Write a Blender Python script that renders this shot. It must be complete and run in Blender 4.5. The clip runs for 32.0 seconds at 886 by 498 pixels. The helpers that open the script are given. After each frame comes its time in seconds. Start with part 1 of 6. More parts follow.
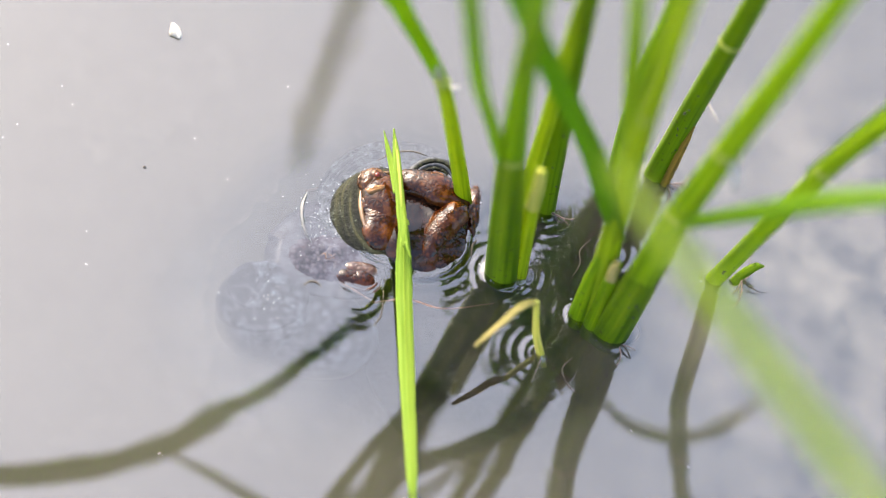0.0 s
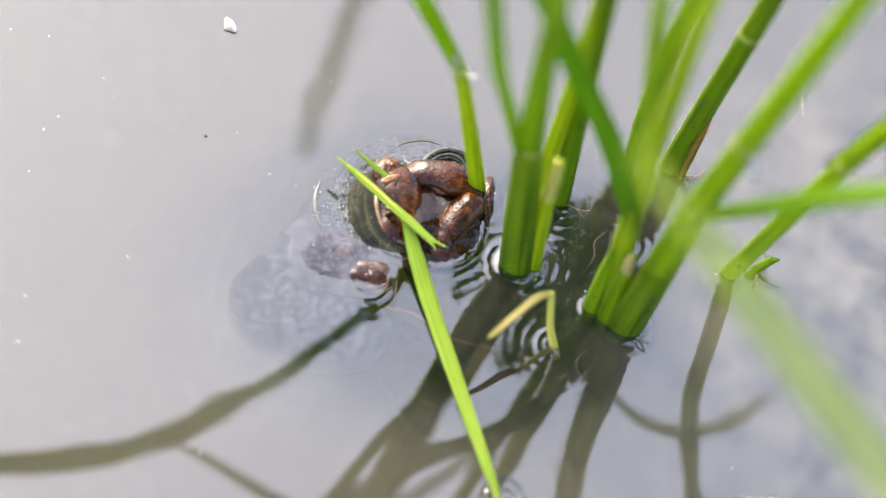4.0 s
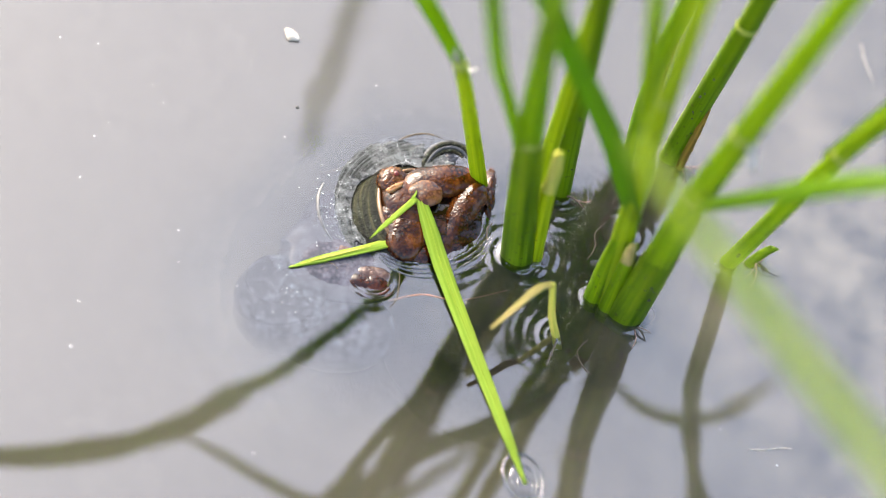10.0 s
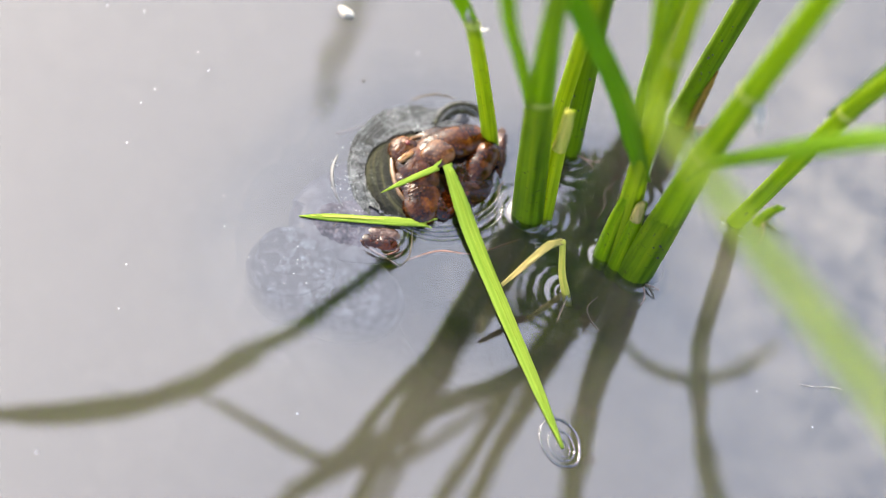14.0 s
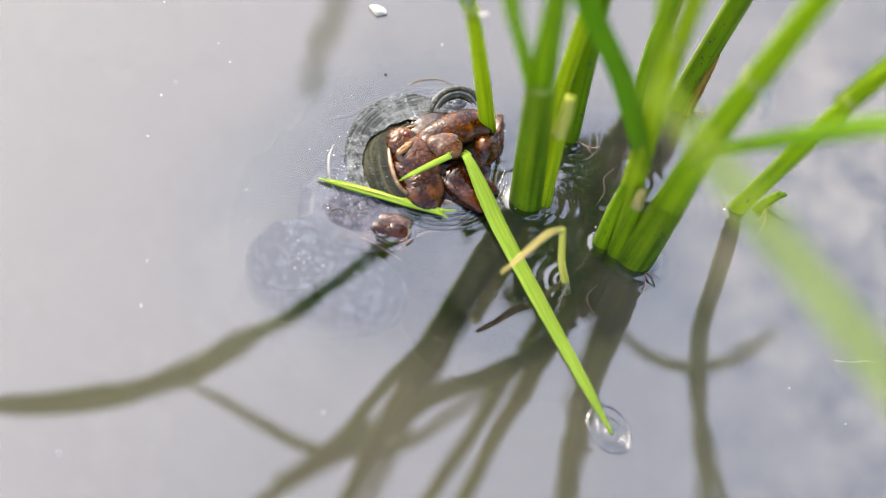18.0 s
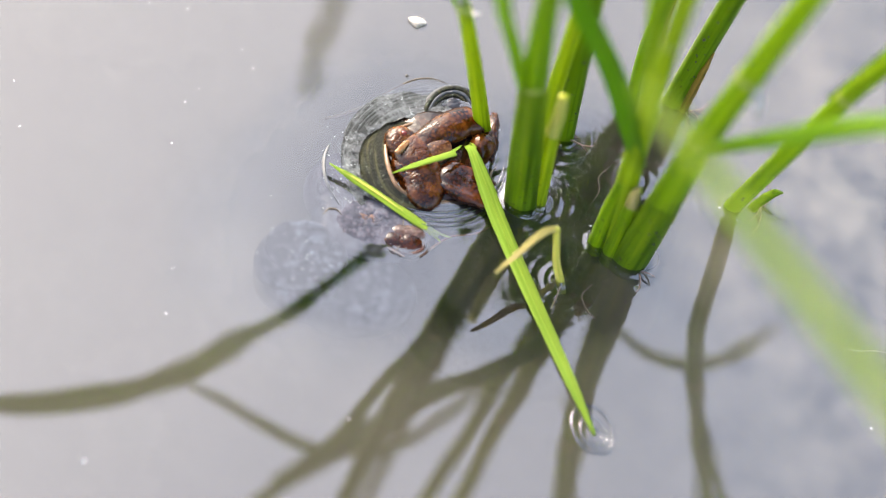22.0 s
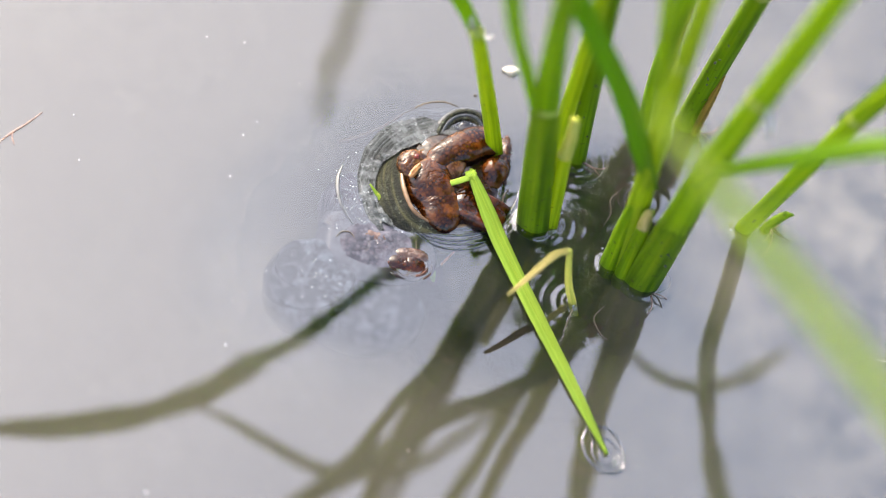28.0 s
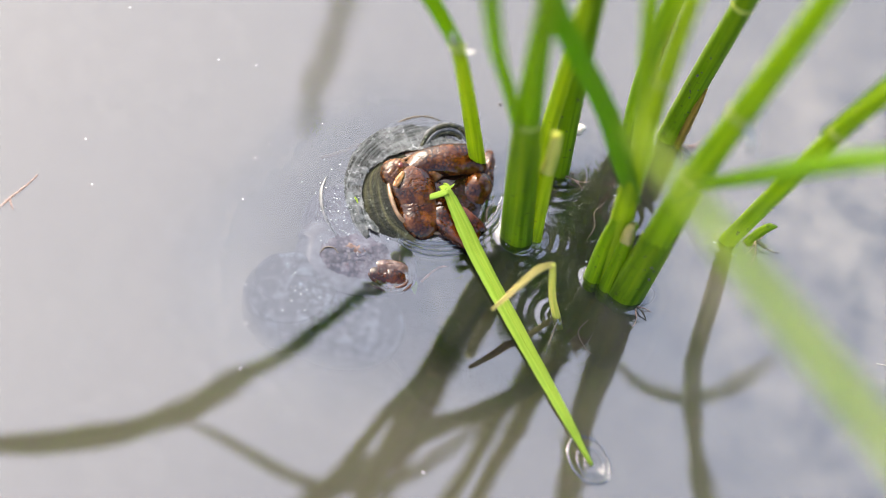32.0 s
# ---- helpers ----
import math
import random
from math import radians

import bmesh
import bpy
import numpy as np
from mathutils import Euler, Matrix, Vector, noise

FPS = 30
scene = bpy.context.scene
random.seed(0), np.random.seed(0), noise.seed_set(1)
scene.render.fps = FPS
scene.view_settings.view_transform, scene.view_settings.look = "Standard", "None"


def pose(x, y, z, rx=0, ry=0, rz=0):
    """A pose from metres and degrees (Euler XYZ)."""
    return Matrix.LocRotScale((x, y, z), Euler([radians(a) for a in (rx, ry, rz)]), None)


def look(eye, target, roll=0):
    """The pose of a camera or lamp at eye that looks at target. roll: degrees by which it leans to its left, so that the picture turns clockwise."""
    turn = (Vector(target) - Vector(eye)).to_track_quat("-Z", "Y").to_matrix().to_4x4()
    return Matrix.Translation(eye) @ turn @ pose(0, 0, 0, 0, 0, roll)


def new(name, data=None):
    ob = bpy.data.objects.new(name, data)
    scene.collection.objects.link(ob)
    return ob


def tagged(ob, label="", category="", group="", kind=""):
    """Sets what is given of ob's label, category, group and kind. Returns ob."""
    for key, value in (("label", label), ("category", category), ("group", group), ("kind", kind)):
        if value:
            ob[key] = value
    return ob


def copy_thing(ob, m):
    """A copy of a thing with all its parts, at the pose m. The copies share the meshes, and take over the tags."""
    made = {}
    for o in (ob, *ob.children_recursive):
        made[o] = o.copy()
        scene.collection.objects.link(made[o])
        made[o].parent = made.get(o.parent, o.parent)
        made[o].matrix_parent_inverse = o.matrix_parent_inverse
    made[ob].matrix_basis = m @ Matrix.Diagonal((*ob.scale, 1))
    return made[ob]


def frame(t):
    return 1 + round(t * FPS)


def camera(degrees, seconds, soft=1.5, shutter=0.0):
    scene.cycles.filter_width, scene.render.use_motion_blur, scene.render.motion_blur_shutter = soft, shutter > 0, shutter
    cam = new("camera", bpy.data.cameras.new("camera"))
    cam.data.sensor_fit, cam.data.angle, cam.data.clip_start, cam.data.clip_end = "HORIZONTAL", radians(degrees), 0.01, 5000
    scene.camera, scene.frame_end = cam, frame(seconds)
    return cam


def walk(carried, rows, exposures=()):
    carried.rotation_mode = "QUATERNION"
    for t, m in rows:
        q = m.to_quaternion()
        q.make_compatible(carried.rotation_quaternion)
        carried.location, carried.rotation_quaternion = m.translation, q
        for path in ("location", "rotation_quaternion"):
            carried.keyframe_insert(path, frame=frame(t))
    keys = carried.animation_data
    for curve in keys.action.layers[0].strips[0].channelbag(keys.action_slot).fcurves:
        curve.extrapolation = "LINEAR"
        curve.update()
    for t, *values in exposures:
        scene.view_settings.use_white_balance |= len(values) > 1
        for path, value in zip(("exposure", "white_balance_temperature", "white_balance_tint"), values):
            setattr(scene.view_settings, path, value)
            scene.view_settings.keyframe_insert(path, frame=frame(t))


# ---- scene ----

# All small sizes below are in millimetres and turned to metres by MM.
MM = 0.001

# ---------------- camera ----------------
cam = camera(12, 32.0, soft=1.1)
cam.data.dof.use_dof = True
cam.data.dof.focus_distance = 1.077
cam.data.dof.aperture_fstop = 4.6
walk(cam, [
    (0.0, pose(0.0070, -0.5277, 0.9321, 28.315, -9.836, 17.999)),
    (0.5, pose(0.0066, -0.5294, 0.9334, 28.341, -9.806, 18.003)),
    (1.0, pose(0.0037, -0.5286, 0.9281, 28.330, -10.042, 18.123)),
    (1.5, pose(0.0010, -0.5315, 0.9297, 28.351, -10.166, 18.189)),
    (2.0, pose(0.0042, -0.5301, 0.9271, 28.381, -10.066, 18.227)),
    (2.5, pose(0.0043, -0.5284, 0.9270, 28.296, -10.058, 18.240)),
    (3.0, pose(-0.0010, -0.5291, 0.9233, 28.367, -10.302, 18.082)),
    (3.5, pose(-0.0018, -0.5257, 0.9225, 28.121, -10.376, 18.292)),
    (5.5, pose(0.0002, -0.5337, 0.9232, 28.416, -10.395, 18.431)),
    (6.0, pose(-0.0012, -0.5340, 0.9228, 28.364, -10.428, 18.485)),
    (6.5, pose(0.0003, -0.5358, 0.9234, 28.431, -10.378, 18.603)),
    (7.0, pose(-0.0013, -0.5347, 0.9287, 28.368, -10.278, 18.348)),
    (7.5, pose(-0.0000, -0.5353, 0.9260, 28.395, -10.362, 18.400)),
    (8.0, pose(0.0020, -0.5326, 0.9226, 28.405, -10.288, 18.368)),
    (8.5, pose(0.0016, -0.5336, 0.9203, 28.471, -10.313, 18.324)),
    (9.0, pose(0.0000, -0.5330, 0.9232, 28.325, -10.322, 18.389)),
    (9.5, pose(-0.0018, -0.5343, 0.9249, 28.345, -10.357, 18.204)),
    (10.0, pose(-0.0005, -0.5324, 0.9335, 28.104, -10.090, 18.002)),
    (10.5, pose(0.0022, -0.5391, 0.9437, 28.020, -9.949, 18.220)),
    (11.0, pose(0.0031, -0.5370, 0.9497, 27.874, -9.777, 18.088)),
    (11.5, pose(-0.0001, -0.5420, 0.9527, 27.970, -9.841, 17.829)),
    (12.0, pose(-0.0007, -0.5417, 0.9552, 27.858, -9.797, 17.756)),
    (12.5, pose(-0.0025, -0.5425, 0.9499, 27.829, -9.883, 17.776)),
    (13.0, pose(0.0035, -0.5425, 0.9474, 27.922, -9.728, 17.898)),
    (13.5, pose(-0.0015, -0.5473, 0.9431, 28.002, -10.171, 18.056)),
    (14.0, pose(0.0017, -0.5474, 0.9445, 27.930, -10.011, 18.133)),
    (14.5, pose(-0.0026, -0.5402, 0.9378, 27.624, -10.178, 18.267)),
    (16.5, pose(-0.0002, -0.5331, 0.9342, 27.416, -10.009, 18.013)),
    (17.0, pose(-0.0067, -0.5349, 0.9279, 27.564, -10.405, 17.758)),
    (17.5, pose(-0.0096, -0.5347, 0.9309, 27.476, -10.307, 17.737)),
    (18.0, pose(-0.0084, -0.5382, 0.9281, 27.642, -10.442, 17.771)),
    (18.5, pose(-0.0038, -0.5350, 0.9281, 27.617, -10.195, 17.707)),
    (19.0, pose(-0.0023, -0.5351, 0.9274, 27.565, -10.159, 17.945)),
    (19.5, pose(-0.0057, -0.5299, 0.9288, 27.204, -10.221, 17.990)),
    (20.0, pose(-0.0082, -0.5353, 0.9376, 27.265, -10.154, 17.869)),
    (20.5, pose(-0.0051, -0.5361, 0.9428, 27.358, -9.937, 17.697)),
    (21.0, pose(-0.0076, -0.5415, 0.9362, 27.693, -10.294, 17.647)),
    (21.5, pose(-0.0082, -0.5417, 0.9322, 27.790, -10.324, 17.555)),
    (22.0, pose(-0.0040, -0.5329, 0.9296, 27.460, -10.125, 17.700)),
    (22.5, pose(-0.0043, -0.5358, 0.9295, 27.550, -10.130, 17.867)),
    (23.0, pose(-0.0048, -0.5350, 0.9287, 27.570, -10.147, 17.876)),
    (23.5, pose(-0.0049, -0.5340, 0.9290, 27.448, -10.117, 17.715)),
    (24.0, pose(-0.0024, -0.5336, 0.9273, 27.522, -10.041, 17.845)),
    (24.5, pose(-0.0031, -0.5291, 0.9236, 27.445, -10.048, 17.641)),
    (25.0, pose(-0.0046, -0.5315, 0.9424, 27.328, -9.733, 17.510)),
    (25.5, pose(-0.0068, -0.5322, 0.9426, 27.423, -9.917, 17.642)),
    (27.5, pose(0.0001, -0.5347, 0.9314, 27.947, -9.816, 17.661)),
    (28.0, pose(-0.0040, -0.5378, 0.9329, 27.905, -9.968, 17.669)),
    (28.5, pose(-0.0006, -0.5354, 0.9320, 27.974, -9.865, 17.582)),
    (29.0, pose(-0.0019, -0.5368, 0.9321, 27.951, -9.909, 17.583)),
    (29.5, pose(-0.0026, -0.5333, 0.9302, 27.895, -9.944, 17.483)),
    (30.0, pose(-0.0007, -0.5345, 0.9292, 27.929, -9.930, 17.445)),
    (30.5, pose(-0.0020, -0.5327, 0.9312, 27.925, -9.785, 17.307)),
    (31.0, pose(-0.0018, -0.5322, 0.9341, 27.895, -9.762, 17.269)),
    (31.5, pose(-0.0019, -0.5343, 0.9351, 27.994, -9.745, 17.224)),
    (32.0, pose(-0.0016, -0.5328, 0.9360, 27.927, -9.742, 17.250)),
])

# ---------------- light ----------------
SUN_WAY = Vector((-0.60, 0.42, 0.67)).normalized()
world = bpy.data.worlds.new("sky")
scene.world = world
world.use_nodes = True
wn = world.node_tree.nodes
sky = wn.new("ShaderNodeTexSky")
sky.sky_type = "NISHITA"
sky.sun_disc = False
sky.sun_elevation = math.asin(SUN_WAY.z)
sky.sun_rotation = math.atan2(SUN_WAY.x, SUN_WAY.y)
sky.air_density, sky.dust_density, sky.ozone_density = 1.0, 4.8, 1.6
world.node_tree.links.new(sky.outputs[0], wn["Background"].inputs[0])
wn["Background"].inputs[1].default_value = 0.15
sun = new("sun", bpy.data.lights.new("sun", "SUN"))
sun.data.energy, sun.data.angle, sun.data.color = 0.4, radians(24), (1.0, 0.98, 0.95)
sun.matrix_world = look(SUN_WAY * 3, (0, 0, 0))
scene.view_settings.exposure = 2.735
scene.view_settings.use_white_balance = True
scene.view_settings.white_balance_temperature, scene.view_settings.white_balance_tint = 6860, 8


# ---------------- materials ----------------
def mat(name):
    m = bpy.data.materials.new(name)
    m.use_nodes = True
    nt = m.node_tree
    return m, nt, nt.nodes["Principled BSDF"], nt.nodes["Material Output"]


def noise_node(nt, scale, detail=4.0, rough=0.55, vec=None, kind="Object"):
    n = nt.nodes.new("ShaderNodeTexNoise")
    n.inputs["Scale"].default_value, n.inputs["Detail"].default_value, n.inputs["Roughness"].default_value = scale, detail, rough
    if vec is None:
        vec = nt.nodes.new("ShaderNodeTexCoord").outputs[kind]
    nt.links.new(vec, n.inputs["Vector"])
    return n.outputs["Fac"]


def ramp(nt, fac, stops):
    r = nt.nodes.new("ShaderNodeValToRGB")
    while len(r.color_ramp.elements) < len(stops):
        r.color_ramp.elements.new(0.5)
    for e, (p, c) in zip(r.color_ramp.elements, stops):
        e.position, e.color = p, (*c, 1)
    nt.links.new(fac, r.inputs["Fac"])
    return r.outputs["Color"]


def mix_col(nt, fac, a, b, how="MIX"):
    n = nt.nodes.new("ShaderNodeMix")
    n.data_type, n.blend_type = "RGBA", how
    for sock, v in ((n.inputs[0], fac), (n.inputs[6], a), (n.inputs[7], b)):
        if isinstance(v, bpy.types.NodeSocket):
            nt.links.new(v, sock)
        else:
            sock.default_value = v if isinstance(v, (int, float)) else (*v, 1)
    return n.outputs[2]


def bump(nt, fac, strength, dist):
    b = nt.nodes.new("ShaderNodeBump")
    b.inputs["Strength"].default_value, b.inputs["Distance"].default_value = strength, dist
    nt.links.new(fac, b.inputs["Height"])
    return b.outputs["Normal"]


def stretched(nt, sx, sy, sz, kind="UV"):
    mp = nt.nodes.new("ShaderNodeMapping")
    mp.inputs["Scale"].default_value = (sx, sy, sz)
    nt.links.new(nt.nodes.new("ShaderNodeTexCoord").outputs[kind], mp.inputs["Vector"])
    return mp.outputs["Vector"]


def leaf_material(name, dark, light, through_col, share=0.4, rough=0.42, spots=0.0):
    """Living grass tissue: fine lengthwise veins, mottling, light passing through."""
    m, nt, bs, out = mat(name)
    veins = noise_node(nt, 1.0, 3.0, 0.65, stretched(nt, 24, 2.0, 1))
    big = noise_node(nt, 90.0, 3.0)
    col = ramp(nt, veins, [(0.3, dark), (0.7, light)])
    col = mix_col(nt, ramp(nt, big, [(0.35, (0, 0, 0)), (0.75, (0.6, 0.6, 0.6))]), col, light)
    streak = noise_node(nt, 1.0, 4.0, 0.6, stretched(nt, 7, 1.1, 1))
    col = mix_col(nt, ramp(nt, streak, [(0.40, (0.75, 0.75, 0.75)), (0.52, (0, 0, 0))]), col, tuple(v * 0.75 for v in dark))
    col = mix_col(nt, ramp(nt, streak, [(0.54, (0, 0, 0)), (0.70, (0.8, 0.8, 0.8))]), col, (light[0] * 1.5, light[1] * 1.12, light[2] * 1.3))
    if spots:
        sp = ramp(nt, noise_node(nt, 700.0, 2.0), [(0.70 - spots * 0.1, (0, 0, 0)), (0.76 - spots * 0.1, (1, 1, 1))])
        col = mix_col(nt, sp, col, (0.035, 0.03, 0.012))
    nt.links.new(col, bs.inputs["Base Color"])
    bs.inputs["Roughness"].default_value = rough
    bs.inputs["Specular IOR Level"].default_value = 0.09
    nt.links.new(bump(nt, veins, 0.35, 0.0002), bs.inputs["Normal"])
    tr = nt.nodes.new("ShaderNodeBsdfTranslucent")
    nt.links.new(mix_col(nt, 0.7, col, through_col), tr.inputs["Color"])
    mx = nt.nodes.new("ShaderNodeMixShader")
    mx.inputs[0].default_value = share
    nt.links.new(bs.outputs[0], mx.inputs[1])
    nt.links.new(tr.outputs[0], mx.inputs[2])
    nt.links.new(mx.outputs[0], out.inputs["Surface"])
    return m


M_BLADE = leaf_material("blade green", (0.060, 0.130, 0.002), (0.160, 0.260, 0.006), (0.33, 0.50, 0.012), 0.48)
M_BLADE_DEEP = leaf_material("deep green blade", (0.050, 0.120, 0.004), (0.115, 0.215, 0.008), (0.22, 0.42, 0.014), 0.46)
M_STEM_MID = leaf_material("sheath fresh green", (0.050, 0.110, 0.002), (0.220, 0.325, 0.008), (0.40, 0.55, 0.012), 0.42, 0.4, 0.4)
M_STEM_LIME = leaf_material("young sheath lime", (0.085, 0.150, 0.004), (0.270, 0.360, 0.012), (0.46, 0.56, 0.020), 0.42, 0.4, 0.5)
M_CUT = leaf_material("cut blade yellow green", (0.110, 0.200, 0.014), (0.220, 0.310, 0.040), (0.34, 0.48, 0.05), 0.35)
M_RIB = leaf_material("leaf midrib", (0.150, 0.235, 0.016), (0.250, 0.330, 0.040), (0.36, 0.48, 0.05), 0.35)
M_STEM = leaf_material("sheath green", (0.030, 0.080, 0.001), (0.180, 0.290, 0.005), (0.34, 0.52, 0.009), 0.40, 0.38, 0.8)
M_STEM_DARK = leaf_material("old sheath green", (0.024, 0.062, 0.001), (0.135, 0.215, 0.005), (0.25, 0.39, 0.009), 0.34, 0.4, 0.5)
M_SHADE_SHEATH = leaf_material("shaded sheath green", (0.027, 0.071, 0.001), (0.158, 0.255, 0.005), (0.30, 0.46, 0.009), 0.37, 0.4, 0.7)
M_PALE = leaf_material("cut pale sheath", (0.30, 0.33, 0.04), (0.60, 0.56, 0.14), (0.66, 0.62, 0.14), 0.4)
M_DRY = leaf_material("withering leaf", (0.186, 0.186, 0.0310), (0.384, 0.298, 0.1240), (0.434, 0.372, 0.1240), 0.3, 0.6, 0.3)
M_NODE = leaf_material("leaf collar pale", (0.22, 0.27, 0.04), (0.36, 0.40, 0.08), (0.50, 0.55, 0.12), 0.38)
M_RUST = leaf_material("rotting sheath base", (0.10, 0.066, 0.010), (0.26, 0.165, 0.03), (0.26, 0.17, 0.03), 0.15, 0.5, 0.8)
M_NEAR = leaf_material("near blade fresh green", (0.072, 0.122, 0.004), (0.124, 0.180, 0.008), (0.235, 0.330, 0.016), 0.46)
M_ROOT = leaf_material("drowned root", (0.05, 0.04, 0.03), (0.10, 0.08, 0.05), (0.1, 0.08, 0.05), 0.05)


def zone(nt, at, inner, outer, low_value):
    """A smooth map of the water, in metres: low_value within inner of a point, 1 beyond outer, with a ragged edge."""
    dist = nt.nodes.new("ShaderNodeVectorMath")
    dist.operation = "DISTANCE"
    nt.links.new(stretched(nt, 1.0, 1.0, 0.0, "Object"), dist.inputs[0])
    dist.inputs[1].default_value = at
    far = nt.nodes.new("ShaderNodeMath")
    far.operation = "MULTIPLY_ADD"
    nt.links.new(noise_node(nt, 60.0, 3.0), far.inputs[0])
    far.inputs[1].default_value = 0.016
    nt.links.new(dist.outputs["Value"], far.inputs[2])
    reach = nt.nodes.new("ShaderNodeMapRange")
    reach.interpolation_type = "SMOOTHSTEP"
    for n, v in enumerate((inner + 0.008, outer + 0.008, low_value, 1.0)):
        reach.inputs[n + 1].default_value = v
    nt.links.new(far.outputs[0], reach.inputs[0])
    return reach.outputs[0]


def silt_material(name, share, gloss, col_a, col_b):
    """A layer of cloudy water: part of the light passes, part is scattered by silt; the top layer also mirrors."""
    m, nt, bs, out = mat(name)
    nt.nodes.remove(bs)
    df = nt.nodes.new("ShaderNodeBsdfDiffuse")
    tp = nt.nodes.new("ShaderNodeBsdfTransparent")
    tp.inputs["Color"].default_value = (0.52, 0.52, 0.525, 1) if gloss else (0.97, 0.98, 0.985, 1)
    clouds = mix_col(nt, 0.4, noise_node(nt, 14.0, 3.0, 0.5), noise_node(nt, 130.0, 4.0, 0.6))
    body = ramp(nt, clouds, [(0.35, col_a), (0.7, col_b)])
    mottle = ramp(nt, noise_node(nt, 70.0, 7.0, 0.68), [(0.36, tuple(v * 0.5 for v in col_a)), (0.5, tuple(v * 1.3 for v in col_b)), (0.64, tuple(v * 2.1 for v in col_b))])
    nt.links.new(mix_col(nt, zone(nt, SHOAL, 0.03, 0.12, 1.0 if not gloss else 0.0), mottle, body), df.inputs["Color"])
    mx = nt.nodes.new("ShaderNodeMixShader")
    amount = ramp(nt, noise_node(nt, 22.0, 4.0), [(0.3, (share * 0.9,) * 3), (0.7, (min(0.95, share * 1.1),) * 3)])
    amount = mix_col(nt, 1.0, amount, zone(nt, CLUMP_SHADE, 0.018, 0.054 if gloss else 0.100, 0.03), "MULTIPLY")
    for at, inner, outer, cloud in SNAIL_AND_SHADE_SPOTS:
        amount = mix_col(nt, 1.0, amount, zone(nt, at, inner, outer, 0.10 if gloss else cloud), "MULTIPLY")
    nt.links.new(amount, mx.inputs[0])
    nt.links.new(tp.outputs[0], mx.inputs[1])
    nt.links.new(df.outputs[0], mx.inputs[2])
    last = mx
    if gloss:
        gl = nt.nodes.new("ShaderNodeBsdfGlossy")
        gl.inputs["Roughness"].default_value = 0.0
        lw = nt.nodes.new("ShaderNodeLayerWeight")
        lw.inputs["Blend"].default_value = 0.5
        steep = nt.nodes.new("ShaderNodeMath")
        steep.operation = "POWER"
        nt.links.new(lw.outputs["Facing"], steep.inputs[0])
        steep.inputs[1].default_value = 5.0
        fr = nt.nodes.new("ShaderNodeMath")
        fr.operation = "MULTIPLY_ADD"
        nt.links.new(steep.outputs[0], fr.inputs[0])
        fr.inputs[1].default_value, fr.inputs[2].default_value = 1 - MIRROR, MIRROR
        last = nt.nodes.new("ShaderNodeMixShader")
        nt.links.new(fr.outputs[0], last.inputs[0])
        nt.links.new(mx.outputs[0], last.inputs[1])
        nt.links.new(gl.outputs[0], last.inputs[2])
    nt.links.new(last.outputs[0], out.inputs["Surface"])
    return m


# share of the sky that calm water mirrors when seen from above
MIRROR = 0.122
# the middle of the clump: silt thins out here to paint the clump's shade
CLUMP_SHADE = (0.017, -0.010, 0.0)
# the shallow side, where mud lies just under the surface
SHOAL = (0.125, 0.03, 0.0)
# silt thins over the snails; the third spot paints shade among the rear stems
SNAIL_AND_SHADE_SPOTS = (((-0.026, -0.026, 0.0), 0.018, 0.046, 0.72), ((-0.014, 0.004, 0.0), 0.018, 0.044, 0.40), ((0.036, 0.022, 0.0), 0.012, 0.036, 0.20))
FILM_A, FILM_B = (0.0405, 0.0345, 0.0255), (0.0525, 0.0455, 0.034)
SILT_A, SILT_B = (0.56, 0.515, 0.425), (0.68, 0.635, 0.54)
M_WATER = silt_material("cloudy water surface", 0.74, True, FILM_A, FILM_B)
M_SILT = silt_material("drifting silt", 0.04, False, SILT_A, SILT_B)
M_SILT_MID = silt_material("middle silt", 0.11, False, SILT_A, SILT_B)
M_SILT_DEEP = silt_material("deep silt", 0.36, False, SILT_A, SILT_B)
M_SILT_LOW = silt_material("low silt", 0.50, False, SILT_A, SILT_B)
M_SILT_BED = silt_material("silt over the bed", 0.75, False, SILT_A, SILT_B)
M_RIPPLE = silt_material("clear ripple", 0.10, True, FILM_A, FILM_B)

M_MUD, nt, bs, out = mat("grey paddy mud")
f1 = noise_node(nt, 120.0, 6.0, 0.65)
f2 = noise_node(nt, 700.0, 4.0)
c = ramp(nt, f1, [(0.3, (0.10, 0.09, 0.075)), (0.55, (0.15, 0.137, 0.115)), (0.75, (0.2, 0.185, 0.16))])
nt.links.new(mix_col(nt, 0.3, c, ramp(nt, f2, [(0.35, (0.08, 0.072, 0.06)), (0.7, (0.22, 0.205, 0.18))])), bs.inputs["Base Color"])
bs.inputs["Roughness"].default_value = 0.8
nt.links.new(bump(nt, f2, 0.6, 0.001), bs.inputs["Normal"])


